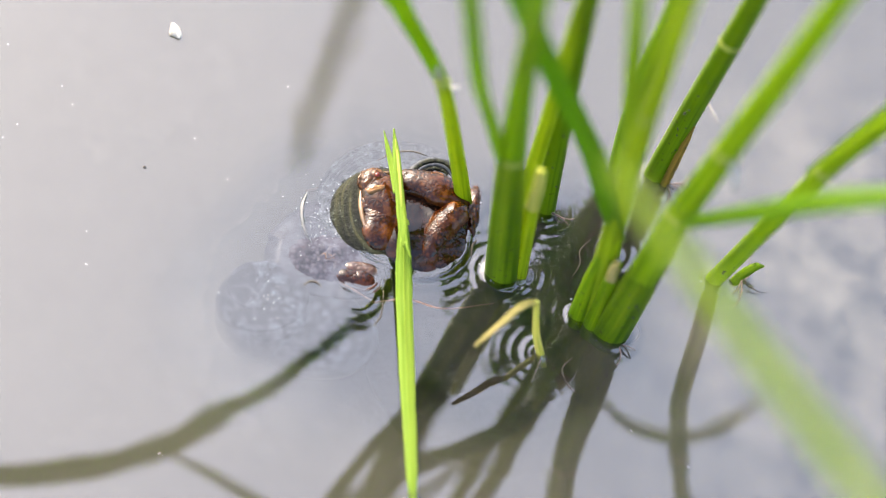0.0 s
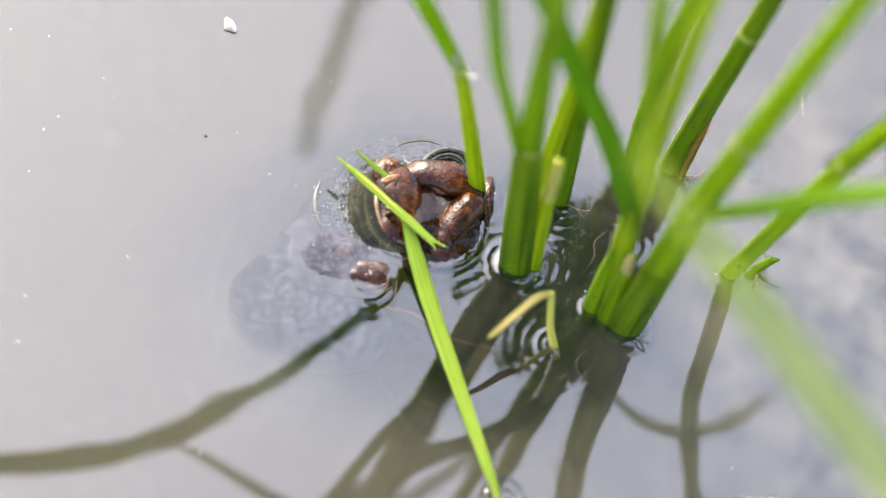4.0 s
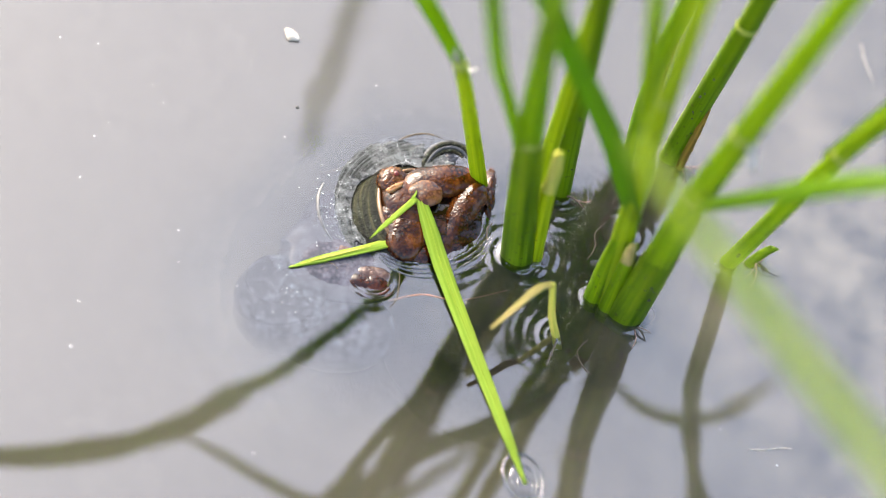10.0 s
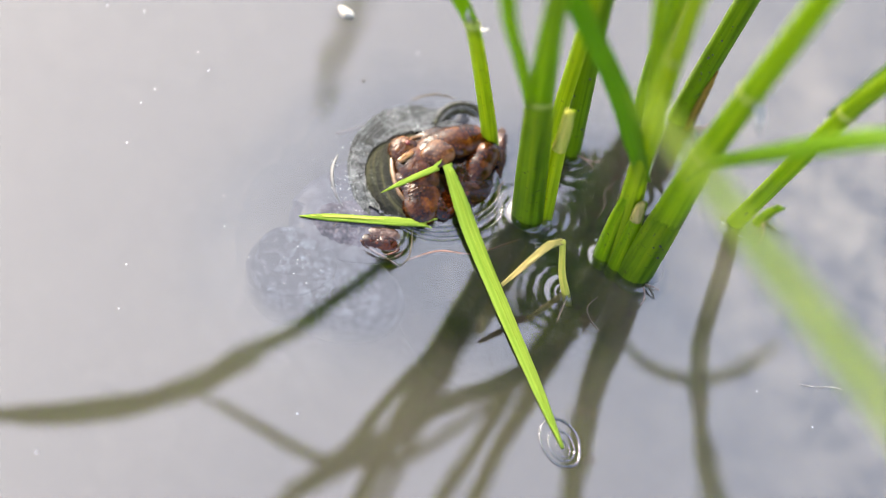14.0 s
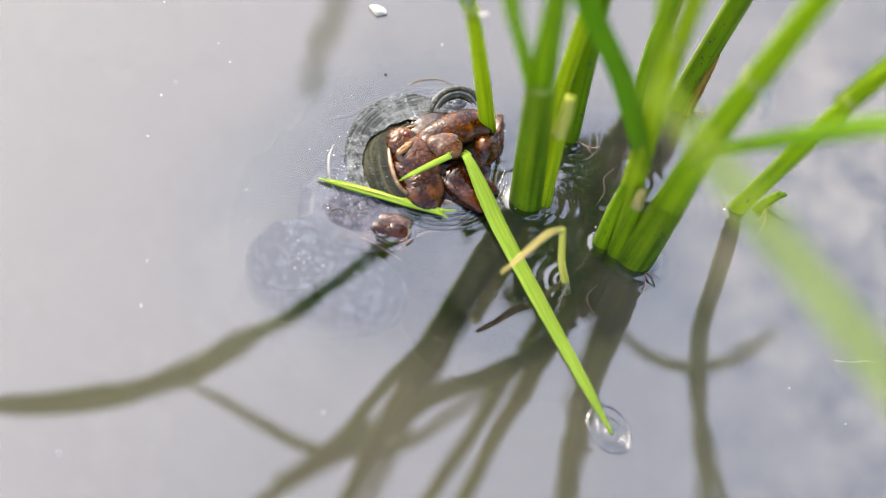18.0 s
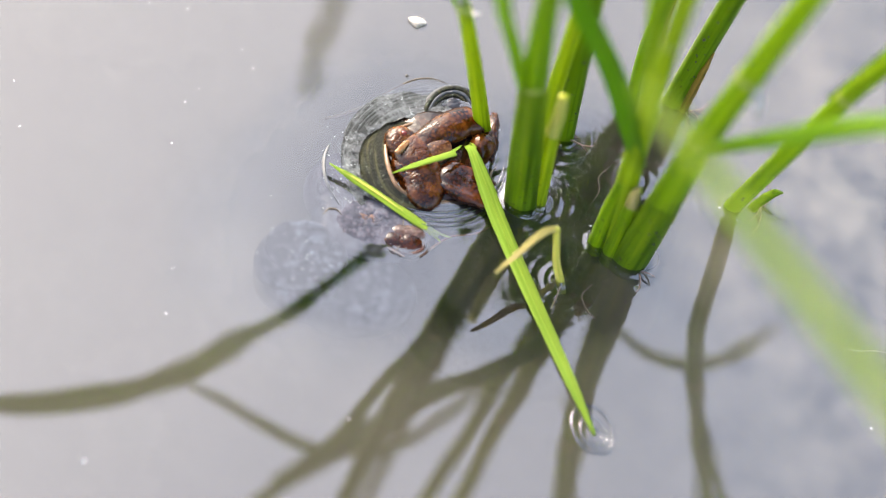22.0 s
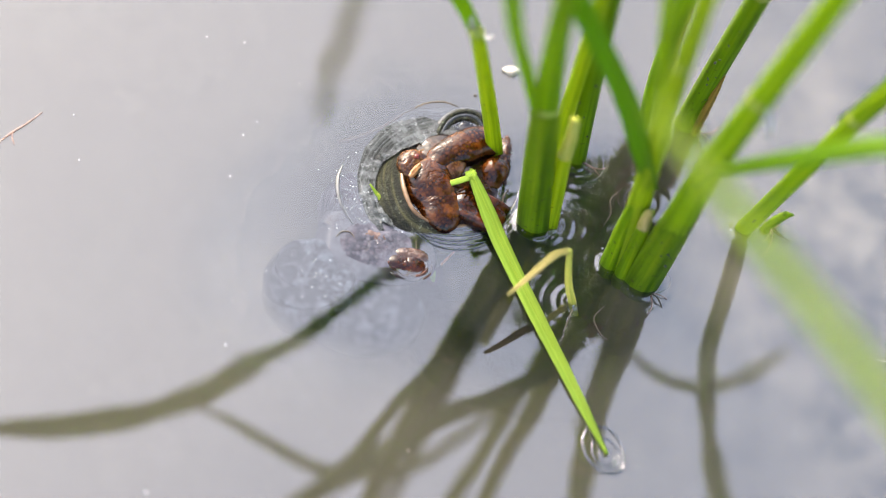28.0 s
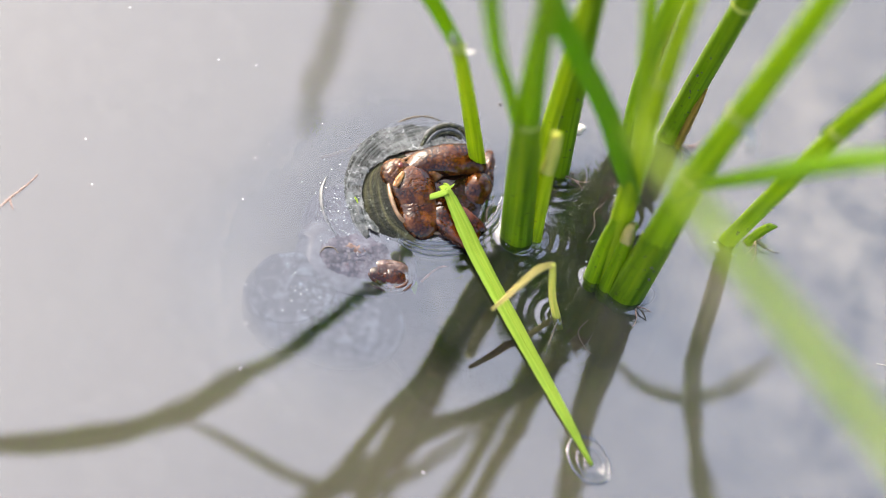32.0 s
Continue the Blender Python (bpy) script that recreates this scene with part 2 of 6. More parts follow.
def shell_material(name, a, b, c3, rough, film_lo, film_hi, film_col, spec=0.2, relief=0.0012):
    """Shell with spiral bands, growth lines and a patchy grey fur of algae."""
    m, nt, bs, out = mat(name)
    bands = noise_node(nt, 1.0, 2.0, 0.5, stretched(nt, 1.2, 26.0, 1))
    growth = noise_node(nt, 1.0, 3.0, 0.6, stretched(nt, 190.0, 1.5, 1))
    col = ramp(nt, bands, [(0.38, a), (0.5, b), (0.64, c3)])
    col = mix_col(nt, ramp(nt, growth, [(0.42, (0, 0, 0)), (0.7, (0.5, 0.5, 0.5))]), col, a)
    film = noise_node(nt, 420.0, 6.0, 0.72)
    film2 = noise_node(nt, 110.0, 4.0, 0.6)
    k = mix_col(nt, 0.45, film, film2)
    col = mix_col(nt, ramp(nt, k, [(film_lo, (0, 0, 0)), (film_hi, (1, 1, 1))]), col, film_col)
    tufts = ramp(nt, noise_node(nt, 950.0, 3.0, 0.6), [(0.60, (0, 0, 0)), (0.72, (1, 1, 1))])
    col = mix_col(nt, mix_col(nt, 1.0, tufts, ramp(nt, film2, [(0.4, (0, 0, 0)), (0.6, (0.8, 0.8, 0.8))]), "MULTIPLY"), col, tuple(min(1.0, v * 3.2) for v in film_col))
    nt.links.new(col, bs.inputs["Base Color"])
    bs.inputs["Roughness"].default_value = rough
    nt.links.new(bump(nt, film, 0.9, relief), bs.inputs["Normal"])
    bs.inputs["Specular IOR Level"].default_value = spec
    return m


M_SHELL = shell_material("dark olive shell", (0.0010, 0.0014, 0.0004), (0.0046, 0.0053, 0.0016), (0.0330, 0.0320, 0.0120), 0.4, 0.54, 0.68, (0.036, 0.041, 0.030), 0.14)
M_SHELL_GREY = shell_material("algae grey shell", (0.0010, 0.0017, 0.0036), (0.0026, 0.0038, 0.0072), (0.0065, 0.0085, 0.0145), 0.8, 0.47, 0.60, (0.075, 0.086, 0.108), 0.1, 0.0006)
M_ALGAE = shell_material("wet algae coat", (0.018, 0.020, 0.019), (0.062, 0.068, 0.068), (0.115, 0.124, 0.126), 0.24, 0.47, 0.62, (0.185, 0.196, 0.204), 0.42, 0.0014)
M_SHELL_PALE = shell_material("pale drowned shell", (0.014, 0.011, 0.015), (0.034, 0.028, 0.037), (0.070, 0.058, 0.072), 0.7, 0.44, 0.68, (0.105, 0.095, 0.11), 0.1)
M_LIP, nt, bs, out = mat("tan shell lip")
nt.links.new(ramp(nt, noise_node(nt, 300.0), [(0.3, (0.06, 0.032, 0.014)), (0.7, (0.16, 0.095, 0.05))]), bs.inputs["Base Color"])
bs.inputs["Roughness"].default_value = 0.25


def flesh_material(name, a, b, c3, fine=900.0, gloss=0.42):
    """Wet snail flesh: warm brown, mottled, finely warty, with small sharp glints."""
    m, nt, bs, out = mat(name)
    n1 = noise_node(nt, 210.0, 5.0, 0.62)
    n2 = noise_node(nt, 1500.0, 4.0, 0.6)
    vor = nt.nodes.new("ShaderNodeTexVoronoi")
    vor.inputs["Scale"].default_value = fine
    nt.links.new(nt.nodes.new("ShaderNodeTexCoord").outputs["Object"], vor.inputs["Vector"])
    col = ramp(nt, n1, [(0.32, a), (0.5, b), (0.68, c3)])
    col = mix_col(nt, ramp(nt, vor.outputs["Distance"], [(0.1, (0.55, 0.55, 0.55)), (0.5, (0, 0, 0))]), col, c3)
    col = mix_col(nt, ramp(nt, n2, [(0.55, (0, 0, 0)), (0.75, (0.5, 0.5, 0.5))]), col, a)
    nt.links.new(col, bs.inputs["Base Color"])
    bs.inputs["Roughness"].default_value = 0.08
    bs.inputs["Specular IOR Level"].default_value = gloss
    bs.inputs["Subsurface Weight"].default_value = 0.1
    bs.inputs["Subsurface Radius"].default_value = (0.0012, 0.0005, 0.0003)
    bs.inputs["Subsurface Scale"].default_value = 1.0
    nt.links.new(bump(nt, mix_col(nt, 0.55, mix_col(nt, 0.5, vor.outputs["Distance"], n1), noise_node(nt, 520.0, 3.0, 0.6)), 0.5, 0.0003), bs.inputs["Normal"])
    return m


M_FLESH = flesh_material("brown flesh", (0.0046, 0.0010, 0.0002), (0.022, 0.0054, 0.0009), (0.078, 0.0240, 0.0042), gloss=0.27)
M_FLESH_LIGHT = flesh_material("tan flesh", (0.009, 0.0025, 0.0007), (0.036, 0.0115, 0.0028), (0.135, 0.056, 0.0170), 1200.0, 0.30)
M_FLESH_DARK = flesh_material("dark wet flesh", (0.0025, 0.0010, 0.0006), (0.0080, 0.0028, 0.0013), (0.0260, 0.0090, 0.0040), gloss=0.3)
M_FLESH_PINK = flesh_material("drowned flesh", (0.022, 0.0105, 0.0075), (0.055, 0.030, 0.022), (0.120, 0.078, 0.060))
M_FLESH_RED = flesh_material("chestnut flesh", (0.0038, 0.0008, 0.0002), (0.015, 0.0030, 0.0006), (0.054, 0.0130, 0.0026), gloss=0.30)
M_VIOLET = flesh_material("violet drowned mantle", (0.018, 0.0175, 0.023), (0.042, 0.041, 0.051), (0.082, 0.079, 0.094), 700.0, 0.2)
M_LOBE = flesh_material("orange lobe", (0.1400, 0.0560, 0.0175), (0.2240, 0.1050, 0.0385), (0.3150, 0.1820, 0.0840))
M_WET = flesh_material("wet dark plate", (0.004, 0.004, 0.005), (0.011, 0.011, 0.014), (0.030, 0.028, 0.032), gloss=0.3)
M_EYE = flesh_material("eye red", (0.03, 0.003, 0.002), (0.09, 0.012, 0.006), (0.16, 0.03, 0.015))


def plain_material(name, a, b, rough, scale=500.0):
    m, nt, bs, out = mat(name)
    nt.links.new(ramp(nt, noise_node(nt, scale), [(0.35, a), (0.65, b)]), bs.inputs["Base Color"])
    bs.inputs["Roughness"].default_value = rough
    return m


M_HUSK = plain_material("bleached husk", (0.20, 0.17, 0.13), (0.42, 0.39, 0.34), 0.6)
M_FOAM = plain_material("white speck", (0.75, 0.76, 0.78), (0.9, 0.9, 0.9), 0.3)
M_DARKBIT = plain_material("dark debris", (0.02, 0.018, 0.015), (0.05, 0.04, 0.03), 0.6)
M_PINKROOT = plain_material("reddish rootlet", (0.16, 0.085, 0.06), (0.25, 0.15, 0.11), 0.5)

M_BUBBLE = plain_material("bubble film", (0.16, 0.165, 0.165), (0.42, 0.43, 0.43), 0.08)
M_CURL = plain_material("grey shell edge", (0.016, 0.018, 0.020), (0.050, 0.052, 0.058), 0.35)
M_TENT = plain_material("tentacle brown", (0.10, 0.04, 0.02), (0.22, 0.10, 0.06), 0.4)


# ---------------- mesh helpers ----------------
def part(name, bm, material, parent=None, label="", smooth=True):
    me = bpy.data.meshes.new(name)
    bm.to_mesh(me)
    bm.free()
    me.materials.append(material)
    if smooth:
        for p in me.polygons:
            p.use_smooth = True
    ob = new(name, me)
    if parent is not None:
        ob.parent = parent
    if label:
        ob["label"] = label
    return ob


def empty(name, at, label, category, group="", kind=""):
    ob = new(name)
    ob.empty_display_size = 0.005
    ob.matrix_basis = pose(at[0] * MM, at[1] * MM, at[2] * MM)
    return tagged(ob, label, category, group, kind)


def smooth_line(pts, n):
    """Points along a Catmull-Rom curve through pts."""
    p = [Vector(v) for v in pts]
    p = [p[0] * 2 - p[1]] + p + [p[-1] * 2 - p[-2]]
    outp = []
    segs = len(p) - 3
    for i in range(n + 1):
        u = i / n * segs
        k = min(int(u), segs - 1)
        f = u - k
        a, b, c, d = p[k:k + 4]
        outp.append(0.5 * ((2 * b) + (c - a) * f + (2 * a - 5 * b + 4 * c - d) * f * f + (3 * b - a - 3 * c + d) * f ** 3))
    return outp


def at_table(tab, u):
    if not isinstance(tab, (list, tuple)):
        return tab
    x = u * (len(tab) - 1)
    k = min(int(x), len(tab) - 2)
    return tab[k] + (tab[k + 1] - tab[k]) * (x - k)


def tube(pts, widths, n=40, sides=14, flat=0.8, side_hint=(1, 0, 0), ridge=0.0, cut=0.0, seed=0, lump=0.0):
    """A round stem along pts (mm): widths across, flat = depth to width, ridge = rib relief, lump = uneven swelling."""
    bm = bmesh.new()
    uv = bm.loops.layers.uv.new()
    line = smooth_line(pts, n)
    rings = []
    for i, c in enumerate(line):
        t = (line[min(i + 1, n)] - line[max(i - 1, 0)]).normalized()
        sx = Vector(side_hint)
        sx = (sx - t * sx.dot(t)).normalized()
        sy = t.cross(sx)
        w = at_table(widths, i / n) / 2
        ring = []
        for j in range(sides):
            a = 2 * math.pi * j / sides
            k = 1 + ridge * math.cos(a * 5)
            if lump:
                k *= 1 + lump * noise.noise(Vector((c.x * 0.35 + seed * 7, c.y * 0.35 + j * 0.5, c.z * 0.35)))
            q = c + sx * (math.cos(a) * w * k) + sy * (math.sin(a) * w * flat * k)
            if cut and i == n:
                q += t * cut * math.cos(a + seed)
            ring.append(bm.verts.new(q * MM))
        rings.append(ring)
    for i in range(n):
        for j in range(sides):
            f = bm.faces.new((rings[i][j], rings[i][(j + 1) % sides], rings[i + 1][(j + 1) % sides], rings[i + 1][j]))
            for lp, (uu, vv) in zip(f.loops, ((j, i), (j + 1, i), (j + 1, i + 1), (j, i + 1))):
                lp[uv].uv = (uu / sides, vv / n)
    bm.faces.new(rings[0][::-1])
    bm.faces.new(rings[-1])
    return bm


def blade(pts, widths, n=48, across=8, fold=0.25, side_hint=(1, 0, 0), thick=0.25, wave=0.0, seed=0, twist=0.0):
    """A grass blade: a thin gutter with a raised midrib, tapering as the widths say."""
    bm = bmesh.new()
    uv = bm.loops.layers.uv.new()
    line = smooth_line(pts, n)
    top, low = [], []
    for i, c in enumerate(line):
        t = (line[min(i + 1, n)] - line[max(i - 1, 0)]).normalized()
        sx = Vector(side_hint)
        sx = (sx - t * sx.dot(t)).normalized()
        up = sx.cross(t)
        if twist:
            sx = Matrix.Rotation(twist * i / n, 3, t) @ sx
            up = sx.cross(t)
        w = at_table(widths, i / n) / 2
        a_row, b_row = [], []
        for j in range(across + 1):
            v = 2 * j / across - 1
            z = abs(v) * w * fold + (0.12 if j == across // 2 else 0)
            z += wave * noise.noise(Vector((i * 0.25, v * 1.5, seed * 3.1)))
            q = c + sx * (v * w * (1 + 0.04 * noise.noise(Vector((i * 0.7, v, seed))))) + up * z
            a_row.append(bm.verts.new((q + up * thick / 2) * MM))
            b_row.append(bm.verts.new((q - up * thick / 2) * MM))
        top.append(a_row)
        low.append(b_row)

    def face(vs, ij):
        f = bm.faces.new(vs)
        for lp, (j, i) in zip(f.loops, ij):
            lp[uv].uv = (j / across, i / n)
    for i in range(n):
        for j in range(across):
            ij = ((j, i), (j + 1, i), (j + 1, i + 1), (j, i + 1))
            face((top[i][j], top[i][j + 1], top[i + 1][j + 1], top[i + 1][j]), ij)
            face((low[i][j], low[i + 1][j], low[i + 1][j + 1], low[i][j + 1]), (ij[0], ij[3], ij[2], ij[1]))
        for j in (0, across):
            vs = (top[i][j], top[i + 1][j], low[i + 1][j], low[i][j])
            face(vs if j == 0 else vs[::-1], ((j, i), (j, i + 1), (j, i + 1), (j, i)))
    for i in (0, n):
        for j in range(across):
            vs = (top[i][j], low[i][j], low[i][j + 1], top[i][j + 1])
            face(vs if i == 0 else vs[::-1], ((j, i),) * 4)
    bmesh.ops.recalc_face_normals(bm, faces=bm.faces)
    return bm


def blob(size, amp=0.15, freq=0.25, seed=0, sub=4, bend=0.0, fine=0.0, crease=0.0):
    """A soft lump of flesh (mm): an ellipsoid with swellings, creases and warts, bent along x if asked."""
    bm = bmesh.new()
    bmesh.ops.create_icosphere(bm, subdivisions=sub, radius=1.0)
    o = Vector((seed * 5.3, seed * 1.7, 0))
    for v in bm.verts:
        d = v.co.copy()
        k = 1 + amp * noise.noise(d * (0.35 / max(freq, 0.05)) + o)
        if crease:
            w = d + 0.5 * noise.noise_vector(d * 1.3 + o)
            k += 0.6 * crease * (0.6 - 2.0 * max(0.0, 0.5 - abs(noise.noise(Vector((w.x * 1.2, w.y * 2.6, w.z * 1.6)) + o)) * 2.2))
        if fine:
            k += fine * noise.noise(d * 9 + o) + fine * 0.6 * noise.noise(d * 19 + o)
        q = Vector((d.x * size[0], d.y * size[1], d.z * size[2])) * k
        if bend:
            q.y += bend * (q.x / size[0]) ** 2 * size[0]
        v.co = q * MM
    return bm


MENISCUS = 0.43
# where stems, shells and leaf tips pierce the water: x, y, radius, rise (mm)
PIERCE = [(19.2, 6.0, 4.2, 1.0), (23.5, 8.3, 2.4, 0.9), (24.0, 28.7, 3.1, 0.9), (38.1, 45.9, 2.4, 0.8), (47.9, 49.5, 3.2, 0.9), (44.4, 3.0, 3.2, 0.5),
          (41.4, 2.6, 2.8, 0.5), (50.3, 1.2, 4.8, 1.0), (71.2, 26.4, 2.9, 0.8), (35.5, -11.7, 1.4, 0.8), (4.1, 22.0, 2.4, 0.7),
          (-4.0, 9.0, 13.0, 0.6), (-12.4, -14.1, 4.0, 0.2), (44.2, 23.4, 2.0, 0.7), (77.9, 29.8, 1.5, 0.5)]


def axis_cuts(lo, hi, step, far):
    mid = list(np.arange(lo, hi + step * 0.5, step))
    a, b, d = [], [], step
    x = lo
    while x > -far:
        d *= 1.5
        x -= d
        a.append(x)
    x, d = hi, step
    while x < far:
        d *= 1.5
        x += d
        b.append(x)
    return a[::-1] + mid + b


def sheet(name, xs, ys, height, material):
    verts = [(x * MM, y * MM, height(x, y) * MM) for y in ys for x in xs]
    w = len(xs)
    faces = [(j * w + i, j * w + i + 1, (j + 1) * w + i + 1, (j + 1) * w + i) for j in range(len(ys) - 1) for i in range(w - 1)]
    me = bpy.data.meshes.new(name)
    me.from_pydata(verts, [], faces)
    me.materials.append(material)
    for p in me.polygons:
        p.use_smooth = True
    return new(name, me)


def water_z(x, y):
    """Calm water that climbs each stem in a smooth meniscus."""
    z = climb = 0.0
    if -70 < x < 120 and -85 < y < 85:
        for px, py, r, rise in PIERCE:
            d = math.hypot(x - px, y - py) - r
            if d < 26:
                dd = max(d, 0.0)
                climb += (rise * MENISCUS * math.exp(-dd / 3.0)) ** 3
                z += rise * 0.056 * math.exp(-dd / 4.0) * math.cos(dd * 2.1)
        z += climb ** (1 / 3) + 0.014 * noise.noise(Vector((x * 0.12, y * 0.12, 0)))
    return min(z, 1.6)


def mud_z(x, y):
    k = max(0.0, min(1.0, (0.92 * x + 0.39 * y - 35) / 75.0))
    z = -19 + 12.5 * k * k * (3 - 2 * k)
    if abs(x) < 400 and abs(y) < 400:
        z += (1.4 - 0.7 * k) * noise.fractal(Vector((x * 0.05, y * 0.05, 0)), 1.0, 2.0, 4) + 0.5 * noise.noise(Vector((x * 0.35, y * 0.35, 3)))
    return min(z, -12.6)


water = tagged(sheet("water", axis_cuts(-50, 90, 0.42, 30000), axis_cuts(-60, 65, 0.42, 30000), water_z, M_WATER),
               "calm cloudy grey paddy water with menisci round the stems", "water", kind="structure")
def silt_z(level, rough, seed):
    """The height of a layer of drifting silt: billows that thicken and thin from place to place."""
    def z(x, y):
        if abs(x) > 170 or abs(y) > 170:
            return level
        return min(-0.5, level + rough * (noise.fractal(Vector((x * 0.11, y * 0.11, seed)), 0.9, 2.1, 4) + 0.35 * noise.noise(Vector((x * 0.6, y * 0.6, seed)))))
    return z


for name, level, rough, material, label in (("water_silt", -1.6, 0.5, M_SILT, "milky grey silt hanging in the shallow water"),
                                            ("water_silt", -3.0, 0.9, M_SILT_MID, "thin billows of grey silt below the surface"),
                                            ("water_silt", -5.6, 1.2, M_SILT_DEEP, "denser billows of grey silt"),
                                            ("water_silt", -8.4, 1.5, M_SILT_LOW, "thick grey silt near the bottom"),
                                            ("water_silt", -11.5, 1.5, M_SILT_BED, "settling brown-grey silt over the bed")):
    tagged(sheet(name, axis_cuts(-110, 120, 1.8, 30000), axis_cuts(-105, 120, 1.8, 30000), silt_z(level, rough, level), material), label, "water", kind="structure")
mud = tagged(sheet("ground", axis_cuts(-160, 180, 2.5, 30000), axis_cuts(-140, 160, 2.5, 30000), mud_z, M_MUD),
             "soft mottled grey mud on the paddy bottom", "mud", kind="structure")


# dark mound added under the clump; its colour stands in for shade between stems
M_MOUND_SHADE, nt, bs, out = mat("mound shade brown")
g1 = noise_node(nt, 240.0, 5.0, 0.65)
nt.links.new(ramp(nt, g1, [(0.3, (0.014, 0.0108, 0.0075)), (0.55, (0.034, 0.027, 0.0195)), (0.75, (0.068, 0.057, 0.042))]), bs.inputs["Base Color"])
bs.inputs["Roughness"].default_value = 0.85
nt.links.new(bump(nt, g1, 0.8, 0.0015), bs.inputs["Normal"])


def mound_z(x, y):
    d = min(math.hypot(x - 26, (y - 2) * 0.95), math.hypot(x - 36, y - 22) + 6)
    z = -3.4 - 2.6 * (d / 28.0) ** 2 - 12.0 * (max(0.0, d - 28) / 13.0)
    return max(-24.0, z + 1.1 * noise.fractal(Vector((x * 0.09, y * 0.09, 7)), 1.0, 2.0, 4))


mound = tagged(sheet("shade_mound", list(np.arange(-60, 112, 1.8)), list(np.arange(-84, 88, 1.8)), mound_z, M_MOUND_SHADE),
               "unseen dark mound added under the clump for the shade between its stems", "soil", kind="structure")


# ---------------- rice ----------------
def collar(parent, at, width, toward=(0, 0, 1)):
    t = Vector(toward).normalized()
    a = Vector(at)
    return part("leaf_collar", tube([a - t * 0.7, a - t * 0.2, a + t * 0.3, a + t * 0.8], [width * 0.99, width * 1.02, width * 1.02, width * 0.99], 6, 14, 0.85),
                M_NODE, parent, "pale yellow-green collar where a blade leaves the sheath")


rice = empty("rice_plant", (40, 0, 0), "clump of bright green rice tillers standing in cloudy water", "rice plant")
rice.matrix_basis = Matrix()


def tiller(pts, widths, material=None, **kw):
    p0 = Vector(pts[0])
    d = (Vector(pts[1]) - p0).normalized()
    return part("tiller", tube([p0 - d * 12] + pts, [widths[0]] + list(widths), 48, **kw), material or M_STEM, rice)


t_thin = tiller([(4.1, 22.0, 0.0), (-1.2, 19.3, 23.5), (-7.3, 15.6, 50.5), (-10.8, 13.1, 65.5)], [4.6, 4.4, 4.1, 3.9], M_STEM_LIME, flat=0.6)
part("leaf_blade", blade([(-10.7, 14.4, 63.0), (-13.4, 13.5, 70.0), (-18.4, 11.9, 81.0), (-23.5, 10.2, 92.0), (-26.7, 7.9, 101.0), (-38.6, 4.5, 122.0), (-50.5, -4.3, 136.0), (-63.8, -11.4, 146.0), (-77.8, -18.7, 150.0), (-92.1, -25.5, 152.0), (-109.5, -33.2, 152.0)], [3.4, 3.9, 4.4, 5.0, 5.8, 8.0, 8.6, 8.4, 7.6, 6.2, 3.0], 72, side_hint=(1, 0.3, 0)), M_BLADE, t_thin)
collar(t_thin, (-10.8, 13.1, 65.5), 4.0, (-0.2, -0.2, 1))
part("torn_fringe", blade([(-10.2, 14.0, 62.5), (-8.2, 14.5, 62.0), (-6.6, 15.6, 62.5)], [1.8, 1.4, 0.3], 8, 4, 0.1), M_HUSK, t_thin, "papery white torn sheath edge")
part("torn_fringe", blade([(-11.4, 13.5, 65.0), (-12.7, 12.8, 69.5), (-13.0, 12.8, 72.5)], [1.6, 1.2, 0.3], 8, 4, 0.1), M_HUSK, t_thin, "papery white torn sheath edge")

t_main = tiller([(19.2, 6.0, 0.0), (15.1, 3.0, 33.5), (11.1, -1.3, 68.0), (7.6, -7.1, 107.5), (5.1, -13.8, 146.0), (3.2, -20.5, 178.0), (-1.4, -40.0, 251.5)], [8.2, 7.8, 7.0, 5.8, 5.2, 4.6, 3.6], flat=0.65, ridge=0.02)
# added old sheath; its darker green also carries the lower stem's shade
part("shade_sheath", tube([(20.2, 6.8, -8.0), (19.2, 6.0, 0.0), (15.1, 3.0, 33.5), (11.6, -0.8, 64.0), (11.2, -1.2, 66.5)], [8.6, 8.6, 8.2, 7.5, 7.2], 40, 18, 0.68, ridge=0.02), M_SHADE_SHEATH, t_main, "older sheath round the stem, darkened for the shaded lower part")
collar(t_main, (11.1, -1.3, 68.0), 7.1, (-0.12, -0.2, 1))
part("leaf_blade", blade([(10.1, -3.3, 65.0), (3.2, -7.7, 92.0), (-2.8, -14.5, 119.0), (-15.0, -14.7, 166.0), (-23.4, -19.6, 186.0), (-34.9, -27.8, 210.0)], [2.6, 3.8, 4.2, 4.4, 4.2, 3.0], 48), M_BLADE, t_main)
t_cut = tiller([(23.5, 7.5, 0.0), (20.4, 4.8, 37.5), (19.3, 2.7, 60.0)], [4.4, 3.8, 2.4], M_STEM_LIME, flat=0.6, cut=1.4)
part("cut_tip", tube([(20.3, 4.5, 39.0), (20.0, 3.6, 49.0), (19.2, 2.4, 61.0)], [3.8, 3.3, 2.4], 14, 12, 0.7, cut=1.2, seed=2), M_PALE, t_cut, "pale yellow ragged cut end")
t_young = tiller([(19.2, 24.9, 0.0), (18.3, 24.0, 13.0), (17.4, 23.4, 28.0), (16.4, 22.3, 52.0), (15.4, 21.2, 75.0), (14.2, 19.9, 102.6), (12.8, 18.4, 134.8)], [3.6, 3.8, 4.0, 4.0, 3.8, 3.4, 2.4], M_STEM_LIME, flat=0.6)
